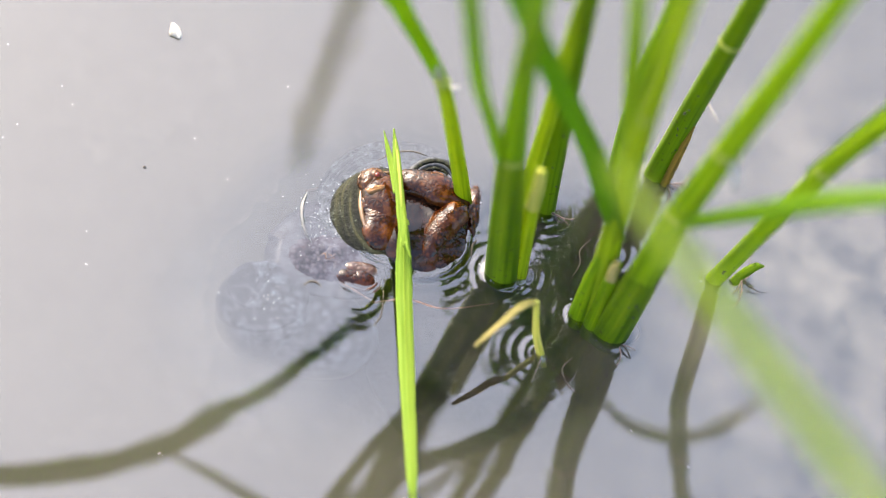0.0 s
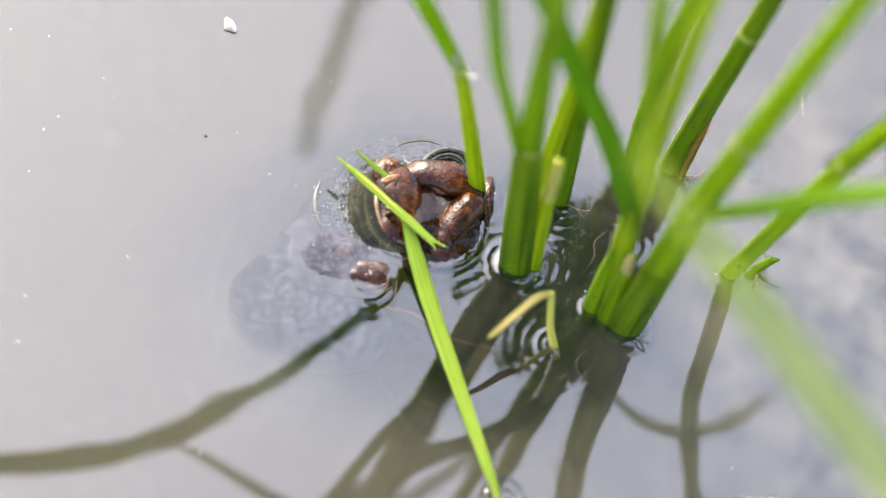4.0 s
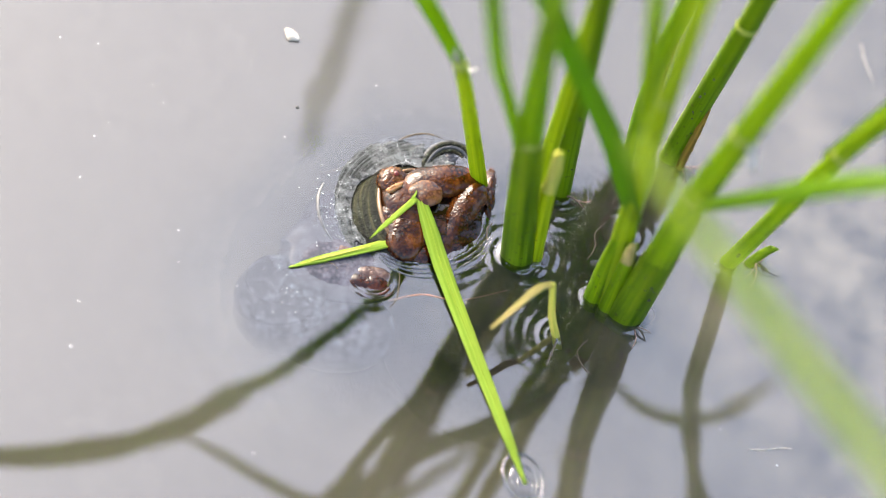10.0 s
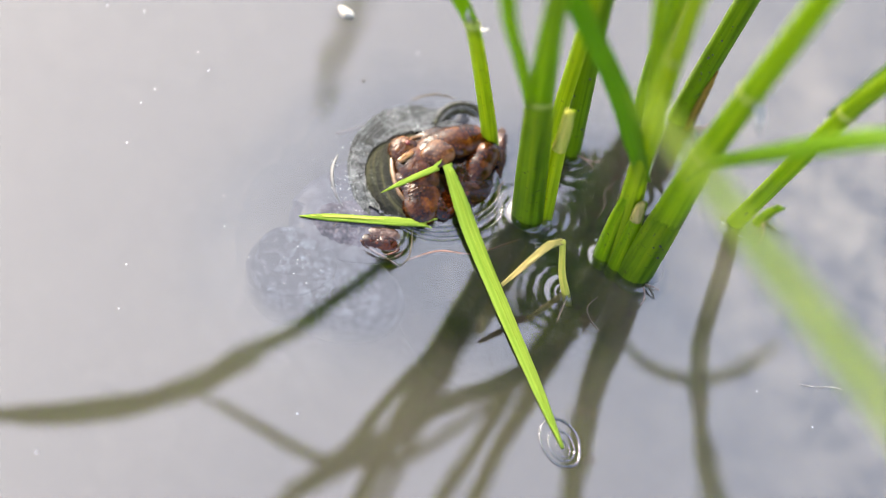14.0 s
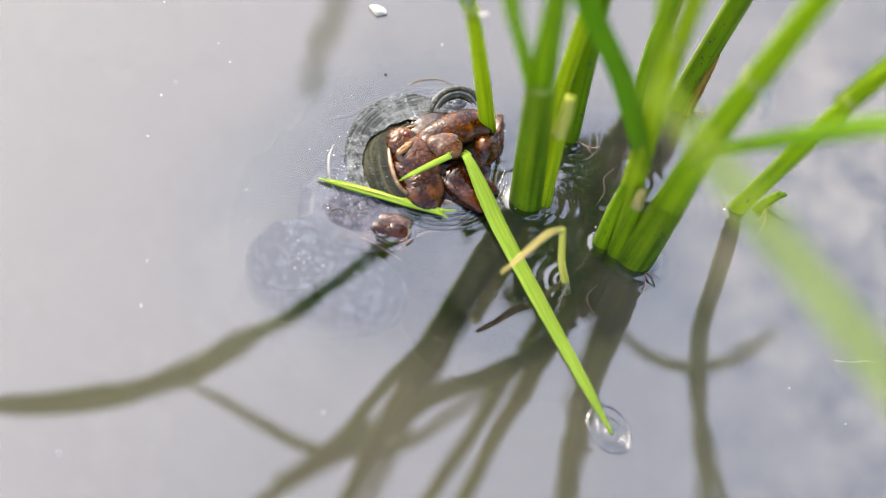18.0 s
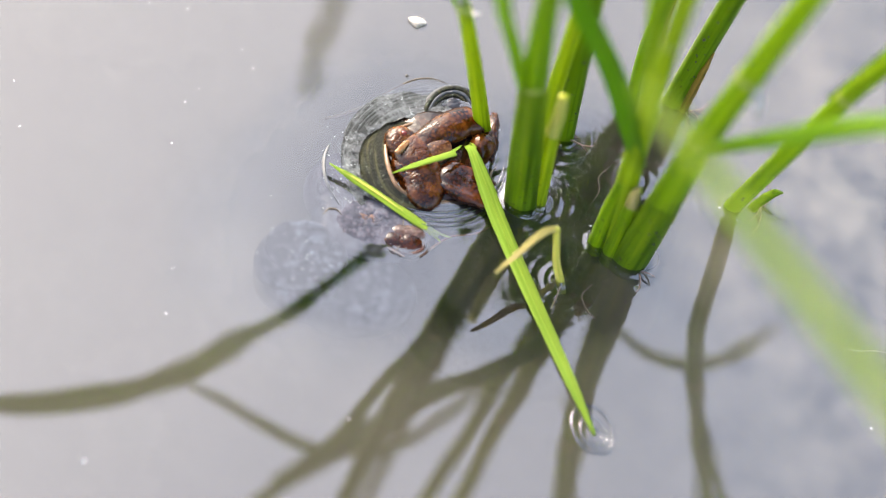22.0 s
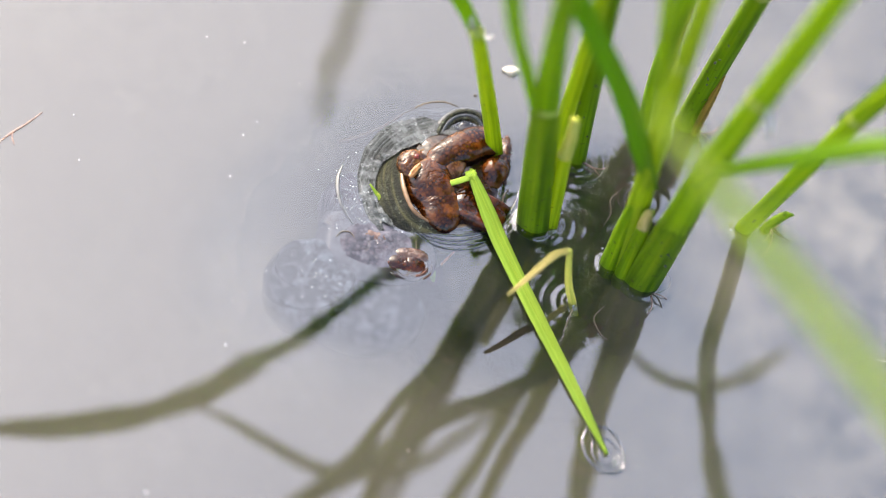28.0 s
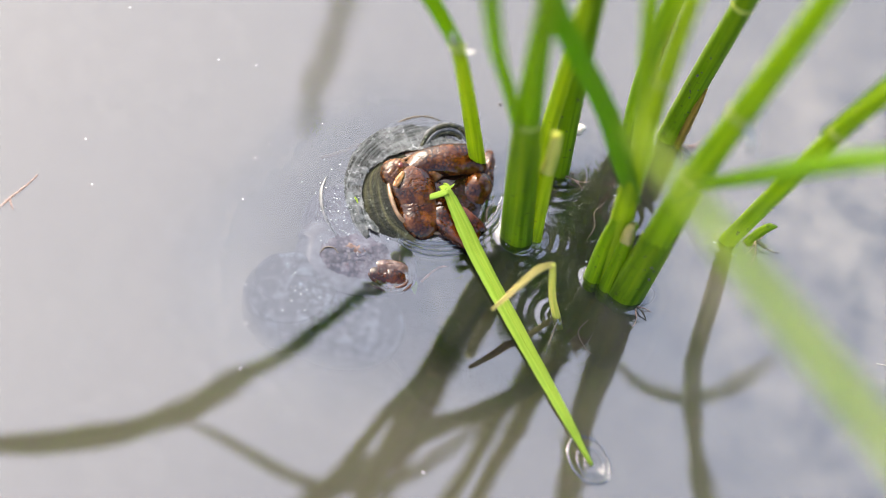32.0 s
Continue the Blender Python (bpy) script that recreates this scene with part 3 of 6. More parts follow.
t_back = tiller([(24.0, 28.7, 0.0), (21.5, 27.4, 27.0), (18.3, 24.7, 65.5), (15.9, 20.7, 101.5), (14.2, 16.9, 131.0), (10.3, 4.2, 199.0)], [5.8, 5.6, 5.4, 5.0, 4.6, 3.6], M_STEM_DARK, flat=0.7)
t_mid = tiller([(38.1, 45.9, -0.0), (36.0, 45.0, 26.5), (35.2, 43.9, 53.0), (35.2, 42.6, 82.0), (35.1, 40.6, 108.0)], [4.2, 4.2, 4.2, 4.2, 4.0], flat=0.7)
part("leaf_blade", blade([(35.1, 40.6, 108.0), (39.0, 29.6, 122.0), (30.2, 23.1, 136.0), (15.7, 5.6, 148.0), (3.3, -1.5, 152.0), (-10.8, -5.3, 153.0), (-25.1, -5.0, 150.0), (-39.5, -5.4, 144.0), (-50.7, -7.5, 138.0)], [3.0, 3.4, 3.8, 4.0, 4.0, 3.8, 3.4, 2.6, 0.9], 64, side_hint=(0, 1, 0)), M_BLADE, t_mid)
# unseen blade overhead, added so its mirror image darkens the water by the snail
part("leaf_blade", blade([(35.1, 40.6, 108.0), (36.0, 60.0, 119.0), (31.0, 74.0, 112.0), (21.6, 69.5, 97.0), (14.0, 57.2, 89.0), (10.1, 43.6, 84.0), (9.9, 36.5, 83.0)], [3.0, 5.0, 8.0, 9.0, 8.0, 6.0, 2.0], 48), M_BLADE, t_mid)
# another unseen blade, added to block mirrored sky between the stems
part("leaf_blade", blade([(35.1, 40.6, 108.0), (30.0, 52.0, 136.0), (30.9, 72.0, 138.0), (34.0, 84.0, 118.0), (37.0, 92.0, 95.0)], [3.0, 8.0, 9.0, 8.0, 2.0], 40, side_hint=(1, 0, 0)), M_BLADE_DEEP, t_mid)
part("dry_strip", blade([(40.1, 45.9, 0.0), (37.0, 44.3, 41.0), (36.6, 43.2, 64.0)], [3.0, 2.6, 1.6], 24, 6, 0.3, wave=0.5), M_DRY, t_mid, "withered strip with a ragged end")
t_rear = tiller([(47.9, 49.5, -0.0), (49.6, 50.4, 30.5), (51.2, 50.7, 56.5), (52.7, 50.3, 82.5), (54.1, 48.9, 110.0), (58.0, 44.6, 168.0)], [6.0, 5.9, 5.9, 5.8, 5.5, 4.5], M_STEM_DARK, flat=0.7)
part("leaf_blade", blade([(54.1, 48.9, 110.0), (58.0, 47.0, 116.0), (66.1, 44.8, 122.0), (77.8, 46.1, 126.0), (88.7, 50.2, 126.0), (97.0, 56.9, 122.0), (103.0, 62.0, 114.0)], [2.6, 3.2, 3.8, 4.2, 4.2, 3.6, 1.4], 44, side_hint=(-0.3, 1, 0)), M_BLADE, t_rear)
# unseen arching blade, added to darken the reflection inside the clump
part("leaf_blade", blade([(54.1, 48.9, 110.0), (46.0, 56.0, 131.0), (40.8, 73.0, 129.0), (43.5, 88.0, 108.0), (46.0, 97.0, 86.0)], [3.0, 8.0, 9.0, 8.0, 2.0], 40, side_hint=(1, 0, 0)), M_BLADE_DEEP, t_rear)
part("rotting_sheath", tube([(50.9, 47.6, -5.0), (51.2, 47.8, 5.0), (51.7, 48.4, 20.0), (52.2, 49.0, 30.0)], [1.6, 2.2, 1.8, 0.5], 20, 10, 0.5, lump=0.3), M_RUST, t_rear, "yellow-brown rotting sheath at the waterline")
t_light = tiller([(44.4, 3.0, 0.0), (41.4, 2.9, 39.0), (38.9, 1.4, 76.5), (37.0, -0.9, 113.5), (35.5, -4.8, 153.5), (34.3, -8.4, 181.5), (31.7, -19.9, 245.5)], [6.4, 5.6, 5.2, 5.0, 4.8, 4.6, 3.6], M_STEM_LIME, flat=0.65)
part("leaf_blade", blade([(43.0, 2.9, 42.5), (37.4, 0.3, 60.0), (28.3, 0.2, 82.0), (15.9, -0.6, 105.0), (8.4, -3.0, 122.0), (-2.3, -5.2, 146.0), (-14.8, -8.5, 175.0)], [3.4, 5.4, 6.6, 7.2, 7.4, 7.2, 6.6], 60), M_BLADE_DEEP, t_light)
t_up = tiller([(44.2, 23.4, 0.0), (38.2, 16.6, 55.0), (32.0, 4.0, 105.0), (28.1, -4.2, 137.0), (23.8, -13.2, 173.0), (19.4, -22.4, 209.0)], [4.2, 4.2, 4.3, 4.4, 4.4, 3.6], M_STEM_MID, flat=0.6)
t_short = tiller([(41.4, 2.6, -0.0), (41.1, 2.8, 18.0), (41.3, 2.6, 33.5)], [5.4, 5.0, 3.8], flat=0.7, cut=1.0)
t_short2 = tiller([(45.5, 1.0, 0.0), (45.4, 1.3, 16.5), (44.7, 0.6, 34.5)], [4.8, 4.4, 2.9], flat=0.7, cut=1.2)
part("cut_tip", tube([(45.0, -0.3, 27.5), (44.8, 0.1, 31.5), (44.6, -0.2, 36.0)], [3.2, 2.9, 1.9], 8, 10, 0.7, cut=0.8), M_DRY, t_short2, "browned ragged cut end")
t_front = tiller([(50.3, 1.2, 0.0), (52.0, 0.0, 34.0), (53.5, -2.0, 68.0), (57.7, -0.7, 104.0), (62.1, 0.8, 139.0), (65.6, 2.0, 167.0), (69.6, 3.4, 198.5)], [9.2, 8.4, 7.2, 6.6, 6.4, 6.0, 5.4], M_STEM_MID, flat=0.65, ridge=0.02)
# sheath added round the foot, coloured dark for the shade down there
part("shade_sheath", tube([(50.0, 1.4, -8.0), (50.3, 1.2, 0.0), (51.0, 0.7, 14.0), (51.8, 0.2, 30.0), (52.2, -0.2, 38.0)], [9.7, 9.7, 9.3, 8.8, 7.4], 36, 18, 0.68, ridge=0.02, cut=1.4), M_STEM_DARK, t_front, "older ragged sheath, dark green for the shaded stem foot")
collar(t_front, (53.9, -2.1, 71.6), 7.4, (0.12, 0.05, 1))
collar(t_front, (57.5, -0.7, 102.2), 7.0, (0.12, 0.05, 1))
part("torn_fringe", blade([(59.6, -1.6, 101.0), (61.6, -3.4, 98.5), (62.6, -5.4, 94.5)], [2.6, 2.2, 0.5], 10, 4, 0.15, (0.6, 0.6, 0.4), wave=0.3), M_HUSK, t_front, "papery white ligule hanging from the collar")
part("leaf_blade", blade([(51.4, -3.3, 60.0), (54.3, -5.1, 72.0), (59.7, -12.9, 92.0), (66.5, -18.7, 110.0), (75.5, -22.0, 126.0), (83.7, -22.8, 136.0), (94.7, -21.3, 143.0), (106.5, -18.3, 146.0)], [2.4, 3.0, 3.6, 4.4, 5.2, 5.4, 5.0, 4.0], 44, side_hint=(-0.4, 1, 0)), M_BLADE_DEEP, t_front)
t_right = tiller([(71.2, 26.4, 0.0), (73.8, 22.1, 24.0), (76.2, 16.9, 49.0), (82.8, 18.0, 80.0), (89.8, 18.0, 106.0), (96.9, 16.7, 128.0), (105.5, 14.5, 152.0)], [4.7, 4.8, 4.9, 5.0, 4.8, 4.5, 4.0], M_STEM_MID, flat=0.7)
part("leaf_blade", blade([(79.6, 18.4, 76.0), (86.4, 21.4, 96.0), (94.4, 24.0, 120.0), (103.0, 24.6, 142.0), (114.0, 22.0, 166.0)], [2.4, 3.4, 3.8, 3.6, 2.6], 40), M_BLADE, t_right)
collar(t_right, (82.8, 18.0, 80.0), 5.2, (0.25, 0.02, 1))
collar(t_light, (37.5, -0.2, 104.0), 5.2, (-0.05, -0.05, 1))
collar(t_rear, (51.9, 50.6, 69.0), 6.0, (0.05, 0.0, 1))
part("side_shoot", tube([(76.2, 27.7, 0.0), (77.9, 29.8, 3.0), (80.7, 31.9, 6.0)], [2.8, 2.6, 2.2], 14, 10, 0.7, cut=0.9, lump=0.2), M_STEM_DARK, t_right, "short broken dark green side shoot")


def root_beard(parent, at, reach, count, seed, spread=(0.0, 2 * math.pi)):
    """Short fine dark rootlets curling out of a stem's foot."""
    rnd = random.Random(seed)
    for n in range(count):
        a = rnd.uniform(*spread)
        d = Vector((math.cos(a), math.sin(a), 0))
        e = Vector((-d.y, d.x, 0)) * rnd.uniform(-0.7, 0.7)
        r = reach * rnd.uniform(0.6, 1.2)
        z = rnd.uniform(0.4, 3.0)
        p = Vector(at)
        part("rootlet", tube([p + d * 0.6 + Vector((0, 0, z)), p + (d * 0.55 + e * 0.3) * r + Vector((0, 0, z * 0.8 + 0.3)), p + (d * 0.85 + e * 0.8) * r + Vector((0, 0, z * 0.3 + 0.2)), p + (d + e * 1.4) * r + Vector((0, 0, 0.1))],
                             [0.34, 0.28, 0.2, 0.1], 12, 5, 1.0), M_PINKROOT if n % 3 else M_ROOT, parent)


root_beard(t_right, (77.6, 28.4, 0.0), 6.0, 7, 71, (-1.4, 0.9))
root_beard(t_rear, (51.4, 48.0, 0.0), 5.4, 6, 72, (-1.2, 0.8))
root_beard(t_front, (53.6, -1.6, 0.0), 5.0, 4, 73, (-1.2, 1.0))
root_beard(t_back, (25.6, 27.6, 0.0), 5.0, 4, 74, (-1.0, 1.0))


def dark_spots(parent, axis, widths, flat, count, seed):
    """Tiny black mould spots on the weathered side of a sheath."""
    rnd = random.Random(seed)
    for n in range(count):
        k = rnd.random() * (len(axis) - 1)
        a, b, u = Vector(axis[int(k)]), Vector(axis[int(k) + 1]), k - int(k)
        w = at_table(widths, k / (len(axis) - 1)) * 0.5
        c = rnd.uniform(-0.75, 0.75)
        p = a.lerp(b, u) + Vector((w * c, -w * flat * math.sqrt(1 - c * c), 0))
        r = rnd.choice((0.22, 0.28, 0.42))
        spot = part("dark_spot", blob((r, r * 0.5, r * rnd.uniform(1.0, 1.8)), amp=0.3, freq=0.4, seed=seed + n, sub=2), M_DARKBIT, parent, "tiny black mould spot")
        spot.location = p * MM


dark_spots(t_rear, [(48.2, 49.6, 6.0), (49.6, 50.4, 30.5), (51.2, 50.7, 56.5)], [6.0, 5.9, 5.9], 0.7, 9, 101)
dark_spots(t_right, [(71.6, 25.8, 4.0), (73.8, 22.1, 24.0), (76.2, 16.9, 49.0)], [4.7, 4.8, 4.9], 0.7, 8, 131)
dark_spots(t_back, [(23.4, 28.4, 8.0), (21.5, 27.4, 27.0), (18.3, 24.7, 65.5)], [5.8, 5.6, 5.4], 0.7, 5, 151)
dark_spots(t_front, [(50.5, 1.1, 4.0), (51.0, 0.7, 14.0), (51.8, 0.2, 28.0)], [9.7, 9.3, 8.8], 0.7, 5, 171)
t_stub = tiller([(35.5, -11.7, 0.0), (32.5, -11.8, 9.5), (29.6, -10.3, 22.0)], [2.2, 1.9, 1.5], M_PALE, flat=0.8)
part("leaf_blade", blade([(29.6, -10.3, 22.0), (26.5, -12.9, 21.5), (22.9, -19.0, 19.5), (19.0, -25.4, 16.5)], [1.6, 2.2, 1.7, 0.9], 26, 6, 0.2, (1, -0.6, 0), wave=0.4), M_DRY, t_stub, "bent, withered cream-and-green leaf")

# the neighbouring clumps, of which leaves and mirror images reach in
near_rice = empty("rice_plant", (0, 0, 0), "rice clump beside the camera with a drooping blade", "rice plant")
nt1 = part("tiller", tube([(176, -236, -15), (173, -231, 100), (167, -222, 180), (156, -210, 238)], [7, 6.5, 6, 5], 30), M_STEM, near_rice)
part("leaf_blade", blade([(29.2, -91.8, 228.7), (40.3, -103.3, 233.7), (54.3, -117.6, 240.0), (68.3, -131.9, 246.3), (80.5, -144.4, 251.8), (89.2, -153.4, 255.7), (101.4, -165.9, 261.2), (133.0, -190.0, 260.0), (156, -210, 238)], [4.8, 6.2, 6.9, 7.2, 7.3, 7.3, 7.2, 6.4, 5.0], 60), M_NEAR, nt1)
far_rice = empty("rice_plant", (0, 0, 0), "rice clump standing further out in the water", "rice plant")
fb = Vector((-54.7, 228.3, 245.0))
ft1 = part("tiller", tube([fb + Vector((12, 95, -260)), fb + Vector((10, 90, -155)), fb + Vector((5, 75, -75)), fb + Vector((0, 52, -20))], [8, 7, 6, 5], 30), M_STEM, far_rice)
part("leaf_blade", blade([fb + Vector((0, 53, -22)), fb + Vector((-1, 26, -2)), (-54.7, 228.3, 245.0), (-53.4, 201.8, 240.0), (-53.0, 171.2, 232.0), (-50.3, 145.4, 225.0)], [4, 5.0, 5.6, 5.6, 4.6, 2.5], 50), M_BLADE, ft1)
ft2 = part("tiller", tube([fb + Vector((22, 102, -260)), fb + Vector((28, 105, -155)), fb + Vector((36, 110, -45)), fb + Vector((50, 118, 55))], [8, 7, 6, 4], 30), M_STEM, far_rice)

# ---------------- snails ----------------
def cup_shell(r, mouth, seed=0, rings=44, seg=72):
    """A globe-shaped body whorl, open at the mouth: r half sizes, mouth (x, y, rx, ry) in plan (mm). The wall has thickness."""
    bm = bmesh.new()
    uv = bm.loops.layers.uv.new()
    mx, my, rx, ry = mouth

    def point(i, j, k):
        # i runs from the mouth's rim (0) round the outside to the bottom (1); j goes round
        a = 2 * math.pi * j / seg
        ca, sa = math.cos(a), math.sin(a)
        rim = Vector((mx + rx * math.copysign(abs(ca) ** 0.72, ca), my + ry * math.copysign(abs(sa) ** 0.8, sa), 0))
        q = min(0.985, (rim.x / r[0]) ** 2 + (rim.y / r[1]) ** 2)
        th0 = math.asin(math.sqrt(q))
        ph0 = math.atan2(rim.y / r[1], rim.x / r[0])
        th = th0 + (math.pi - th0) * i / rings
        # whorl lines bulge a little
        w = 1 + 0.02 * noise.noise(Vector((math.cos(ph0) * 3, math.sin(ph0) * 3, th * 2 + seed)))
        return Vector((r[0] * math.sin(th) * math.cos(ph0), r[1] * math.sin(th) * math.sin(ph0), r[2] * math.cos(th))) * (w * k)
    outer = [[bm.verts.new(point(i, j, 1.0) * MM) for j in range(seg)] for i in range(rings)]
    inner = [[bm.verts.new(point(i, j, 0.93) * MM) for j in range(seg)] for i in range(rings)]

    def quad(a, b, c, d, i, j):
        f = bm.faces.new((a, b, c, d))
        for lp, (jj, ii) in zip(f.loops, ((j, i), (j + 1, i), (j + 1, i + 1), (j, i + 1))):
            lp[uv].uv = (jj / seg * 3.0, ii / rings)
    for i in range(rings - 1):
        for j in range(seg):
            k = (j + 1) % seg
            quad(outer[i][j], outer[i][k], outer[i + 1][k], outer[i + 1][j], i, j)
            quad(inner[i][k], inner[i][j], inner[i + 1][j], inner[i + 1][k], i, j)
    for j in range(seg):
        k = (j + 1) % seg
        quad(outer[0][k], outer[0][j], inner[0][j], inner[0][k], 0, j)
    bmesh.ops.recalc_face_normals(bm, faces=bm.faces)
    rim = [point(0, j, 0.975) for j in range(seg)]
    return bm, rim


def rim_bead(rim, thick):
    bm = bmesh.new()
    n = len(rim)
    cen = sum(rim, Vector()) / n
    rings = []
    for j, c in enumerate(rim):
        o = (c - cen)
        o.z = 0
        o.normalize()
        w = thick * (1 + 0.3 * noise.noise(Vector((j * 0.2, 0, 1.3))))
        rings.append([bm.verts.new((c + o * math.cos(b) * w + Vector((0, 0, 1)) * math.sin(b) * w * 1.3) * MM) for b in [2 * math.pi * k / 8 for k in range(8)]])
    for j in range(n):
        for k in range(8):
            bm.faces.new((rings[j][k], rings[(j + 1) % n][k], rings[(j + 1) % n][(k + 1) % 8], rings[j][(k + 1) % 8]))
    bmesh.ops.recalc_face_normals(bm, faces=bm.faces)
    return bm


def flesh(name, size, at, material, parent, label, **kw):
    """A piece of flesh: size is its half sizes, or the list of its swellings."""
    ob = part(name, lobes(size, **kw) if isinstance(size, list) else blob(size, **kw), material, parent, label)
    ob.matrix_basis = pose(at[0] * MM, at[1] * MM, at[2] * MM, *at[3:])
    return ob


def lobes(pieces, sub=5, crease=2.6, wart=0.0, wart_size=0.9, wrinkle=0.0, seed=0):
    """Soft flesh (mm) as swellings run together: pieces of (centre, radii), met in creases, with warts and wrinkles on the skin."""
    bm = bmesh.new()
    bmesh.ops.create_icosphere(bm, subdivisions=sub, radius=1.0)
    way = np.array([v.co[:] for v in bm.verts])
    way /= np.linalg.norm(way, axis=1)[:, None]
    cen = np.array([p[0] for p in pieces], float)
    rad = np.array([p[1] for p in pieces], float)
    far = float((np.linalg.norm(cen, axis=1) + rad.max(axis=1)).max()) + 1.0
    best = np.full(len(way), 0.6)
    before = None
    for s in np.linspace(0.3, far, 150):
        q = way * s
        total = np.zeros(len(way))
        for c, r in zip(cen, rad):
            total += np.exp(-crease * np.clip((np.linalg.norm((q - c) / r, axis=1) - 1) * r.min(), -6, 12))
        d = -np.log(total + 1e-12) / crease
        if before is not None:
            cross = (before < 0) & (d >= 0)
            u = before / (before - d + 1e-9)
            best = np.where(cross, s - (1 - u) * (far - 0.3) / 149, best)
        before = d
    off = Vector((seed * 4.1, seed * 2.3, 1.7))
    for v, w, s in zip(bm.verts, way, best):
        p = Vector(w) * float(s)
        k = 0.0
        if wart:
            k += wart * max(0.0, noise.noise(p / wart_size + off) * 1.6 - 0.1) + 0.5 * wart * noise.noise(p / wart_size * 2.3 + off)
        if wrinkle:
            k -= wrinkle * max(0.0, 0.45 - abs(noise.noise(Vector((p.x * 0.55, p.y * 0.9, p.z * 0.7)) + off)) * 3.0)
        v.co = (p + Vector(w) * k) * MM
    return bm


def whorl_ball(size, axis, seed=0, groove=0.09, wind=0.62, sub=6, top=None):
    """The coiled upper part of a snail shell (mm): a globe with a spiral seam winding out from its tip, furred with algae, worn flat at height top."""
    bm = bmesh.new()
    uv = bm.loops.layers.uv.new()
    bmesh.ops.create_icosphere(bm, subdivisions=sub, radius=1.0)
    up = Vector(axis).normalized()
    e1 = up.cross(Vector((0.3, 1, 0.2))).normalized()
    e2 = up.cross(e1)
    for v in bm.verts:
        d = v.co.normalized()
        th = math.acos(max(-1, min(1, d.dot(up))))
        ph = math.atan2(d.dot(e2), d.dot(e1)) / (2 * math.pi)
        f = (th / wind - ph) % 1.0
        k = 1 + groove * (abs(math.sin(math.pi * f)) ** 0.45 - 0.8) * min(1.0, max(0.0, (2.3 - th) / 0.8))
        k += 0.10 * math.exp(-(th / 0.5) ** 2)
        k += 0.012 * noise.noise(d * 11 + Vector((seed, 0, 0)))
        q = Vector((d.x * size[0], d.y * size[1], d.z * size[2])) * k
        if top is not None:
            h = top + 0.12 * noise.noise(Vector((q.x * 0.5, q.y * 0.5, seed))) + 0.06 * noise.noise(Vector((q.x * 1.7, q.y * 1.7, seed))) + 0.5 * min(0.0, k - 1.0) * size[2]
            q.z = h - 0.45 * math.log(1 + math.exp(min(40.0, (h - q.z) / 0.45)))
        v.co = q * MM
    for f in bm.faces:
        for lp in f.loops:
            d = lp.vert.co.normalized()
            lp[uv].uv = (math.atan2(d.dot(e2), d.dot(e1)) / 2, math.acos(max(-1, min(1, d.dot(up)))) / 3.2)
    return bm


big = empty("apple_snail", (0, 0, 0), "large olive-brown apple snail feeding with its brown body out", "snail")
big.matrix_basis = pose(-10.2 * MM, 12.6 * MM, -3.0 * MM, 0, 0, 23.9)
cup, rim = cup_shell((21.0, 18.5, 10.2), (2.4, 1.8, 15.0, 11.8))
body_shell = part("shell", cup, M_SHELL, big, "dark olive banded shell, its rim out of the water")
part("shell_lip", rim_bead(rim, 0.55), M_LIP, body_shell, "thin tan shell lip")
REST = pose(0, -1.0 * MM, -4.5 * MM, 4, 10, 0)


def shell_fringe(r, count, seed):
    """Tiny bubbles caught along the line where the shell meets the water."""
    rnd = random.Random(seed)
    bm = bmesh.new()
    for n in range(count):
        ph = radians(rnd.uniform(75, 262))
        th = 0.3
        while th < 2.4:
            p = Vector((r[0] * math.sin(th) * math.cos(ph), r[1] * math.sin(th) * math.sin(ph), r[2] * math.cos(th)))
            if (REST @ (p * MM)).z < 0.003 - rnd.uniform(0, 0.0004):
                break
            th += 0.02
        size = rnd.choice((0.07, 0.09, 0.12, 0.2))
        got = bmesh.ops.create_icosphere(bm, subdivisions=1, radius=size * MM)
        bmesh.ops.translate(bm, verts=got["verts"], vec=(p * 1.01 + Vector((rnd.uniform(-0.5, 0.2), rnd.uniform(-0.4, 0.4), 0.1))) * MM)
    return bm


part("bubble_fringe", shell_fringe((21.0, 18.5, 10.2), 60, 4), M_BUBBLE, body_shell, "row of tiny bubbles along the waterline")
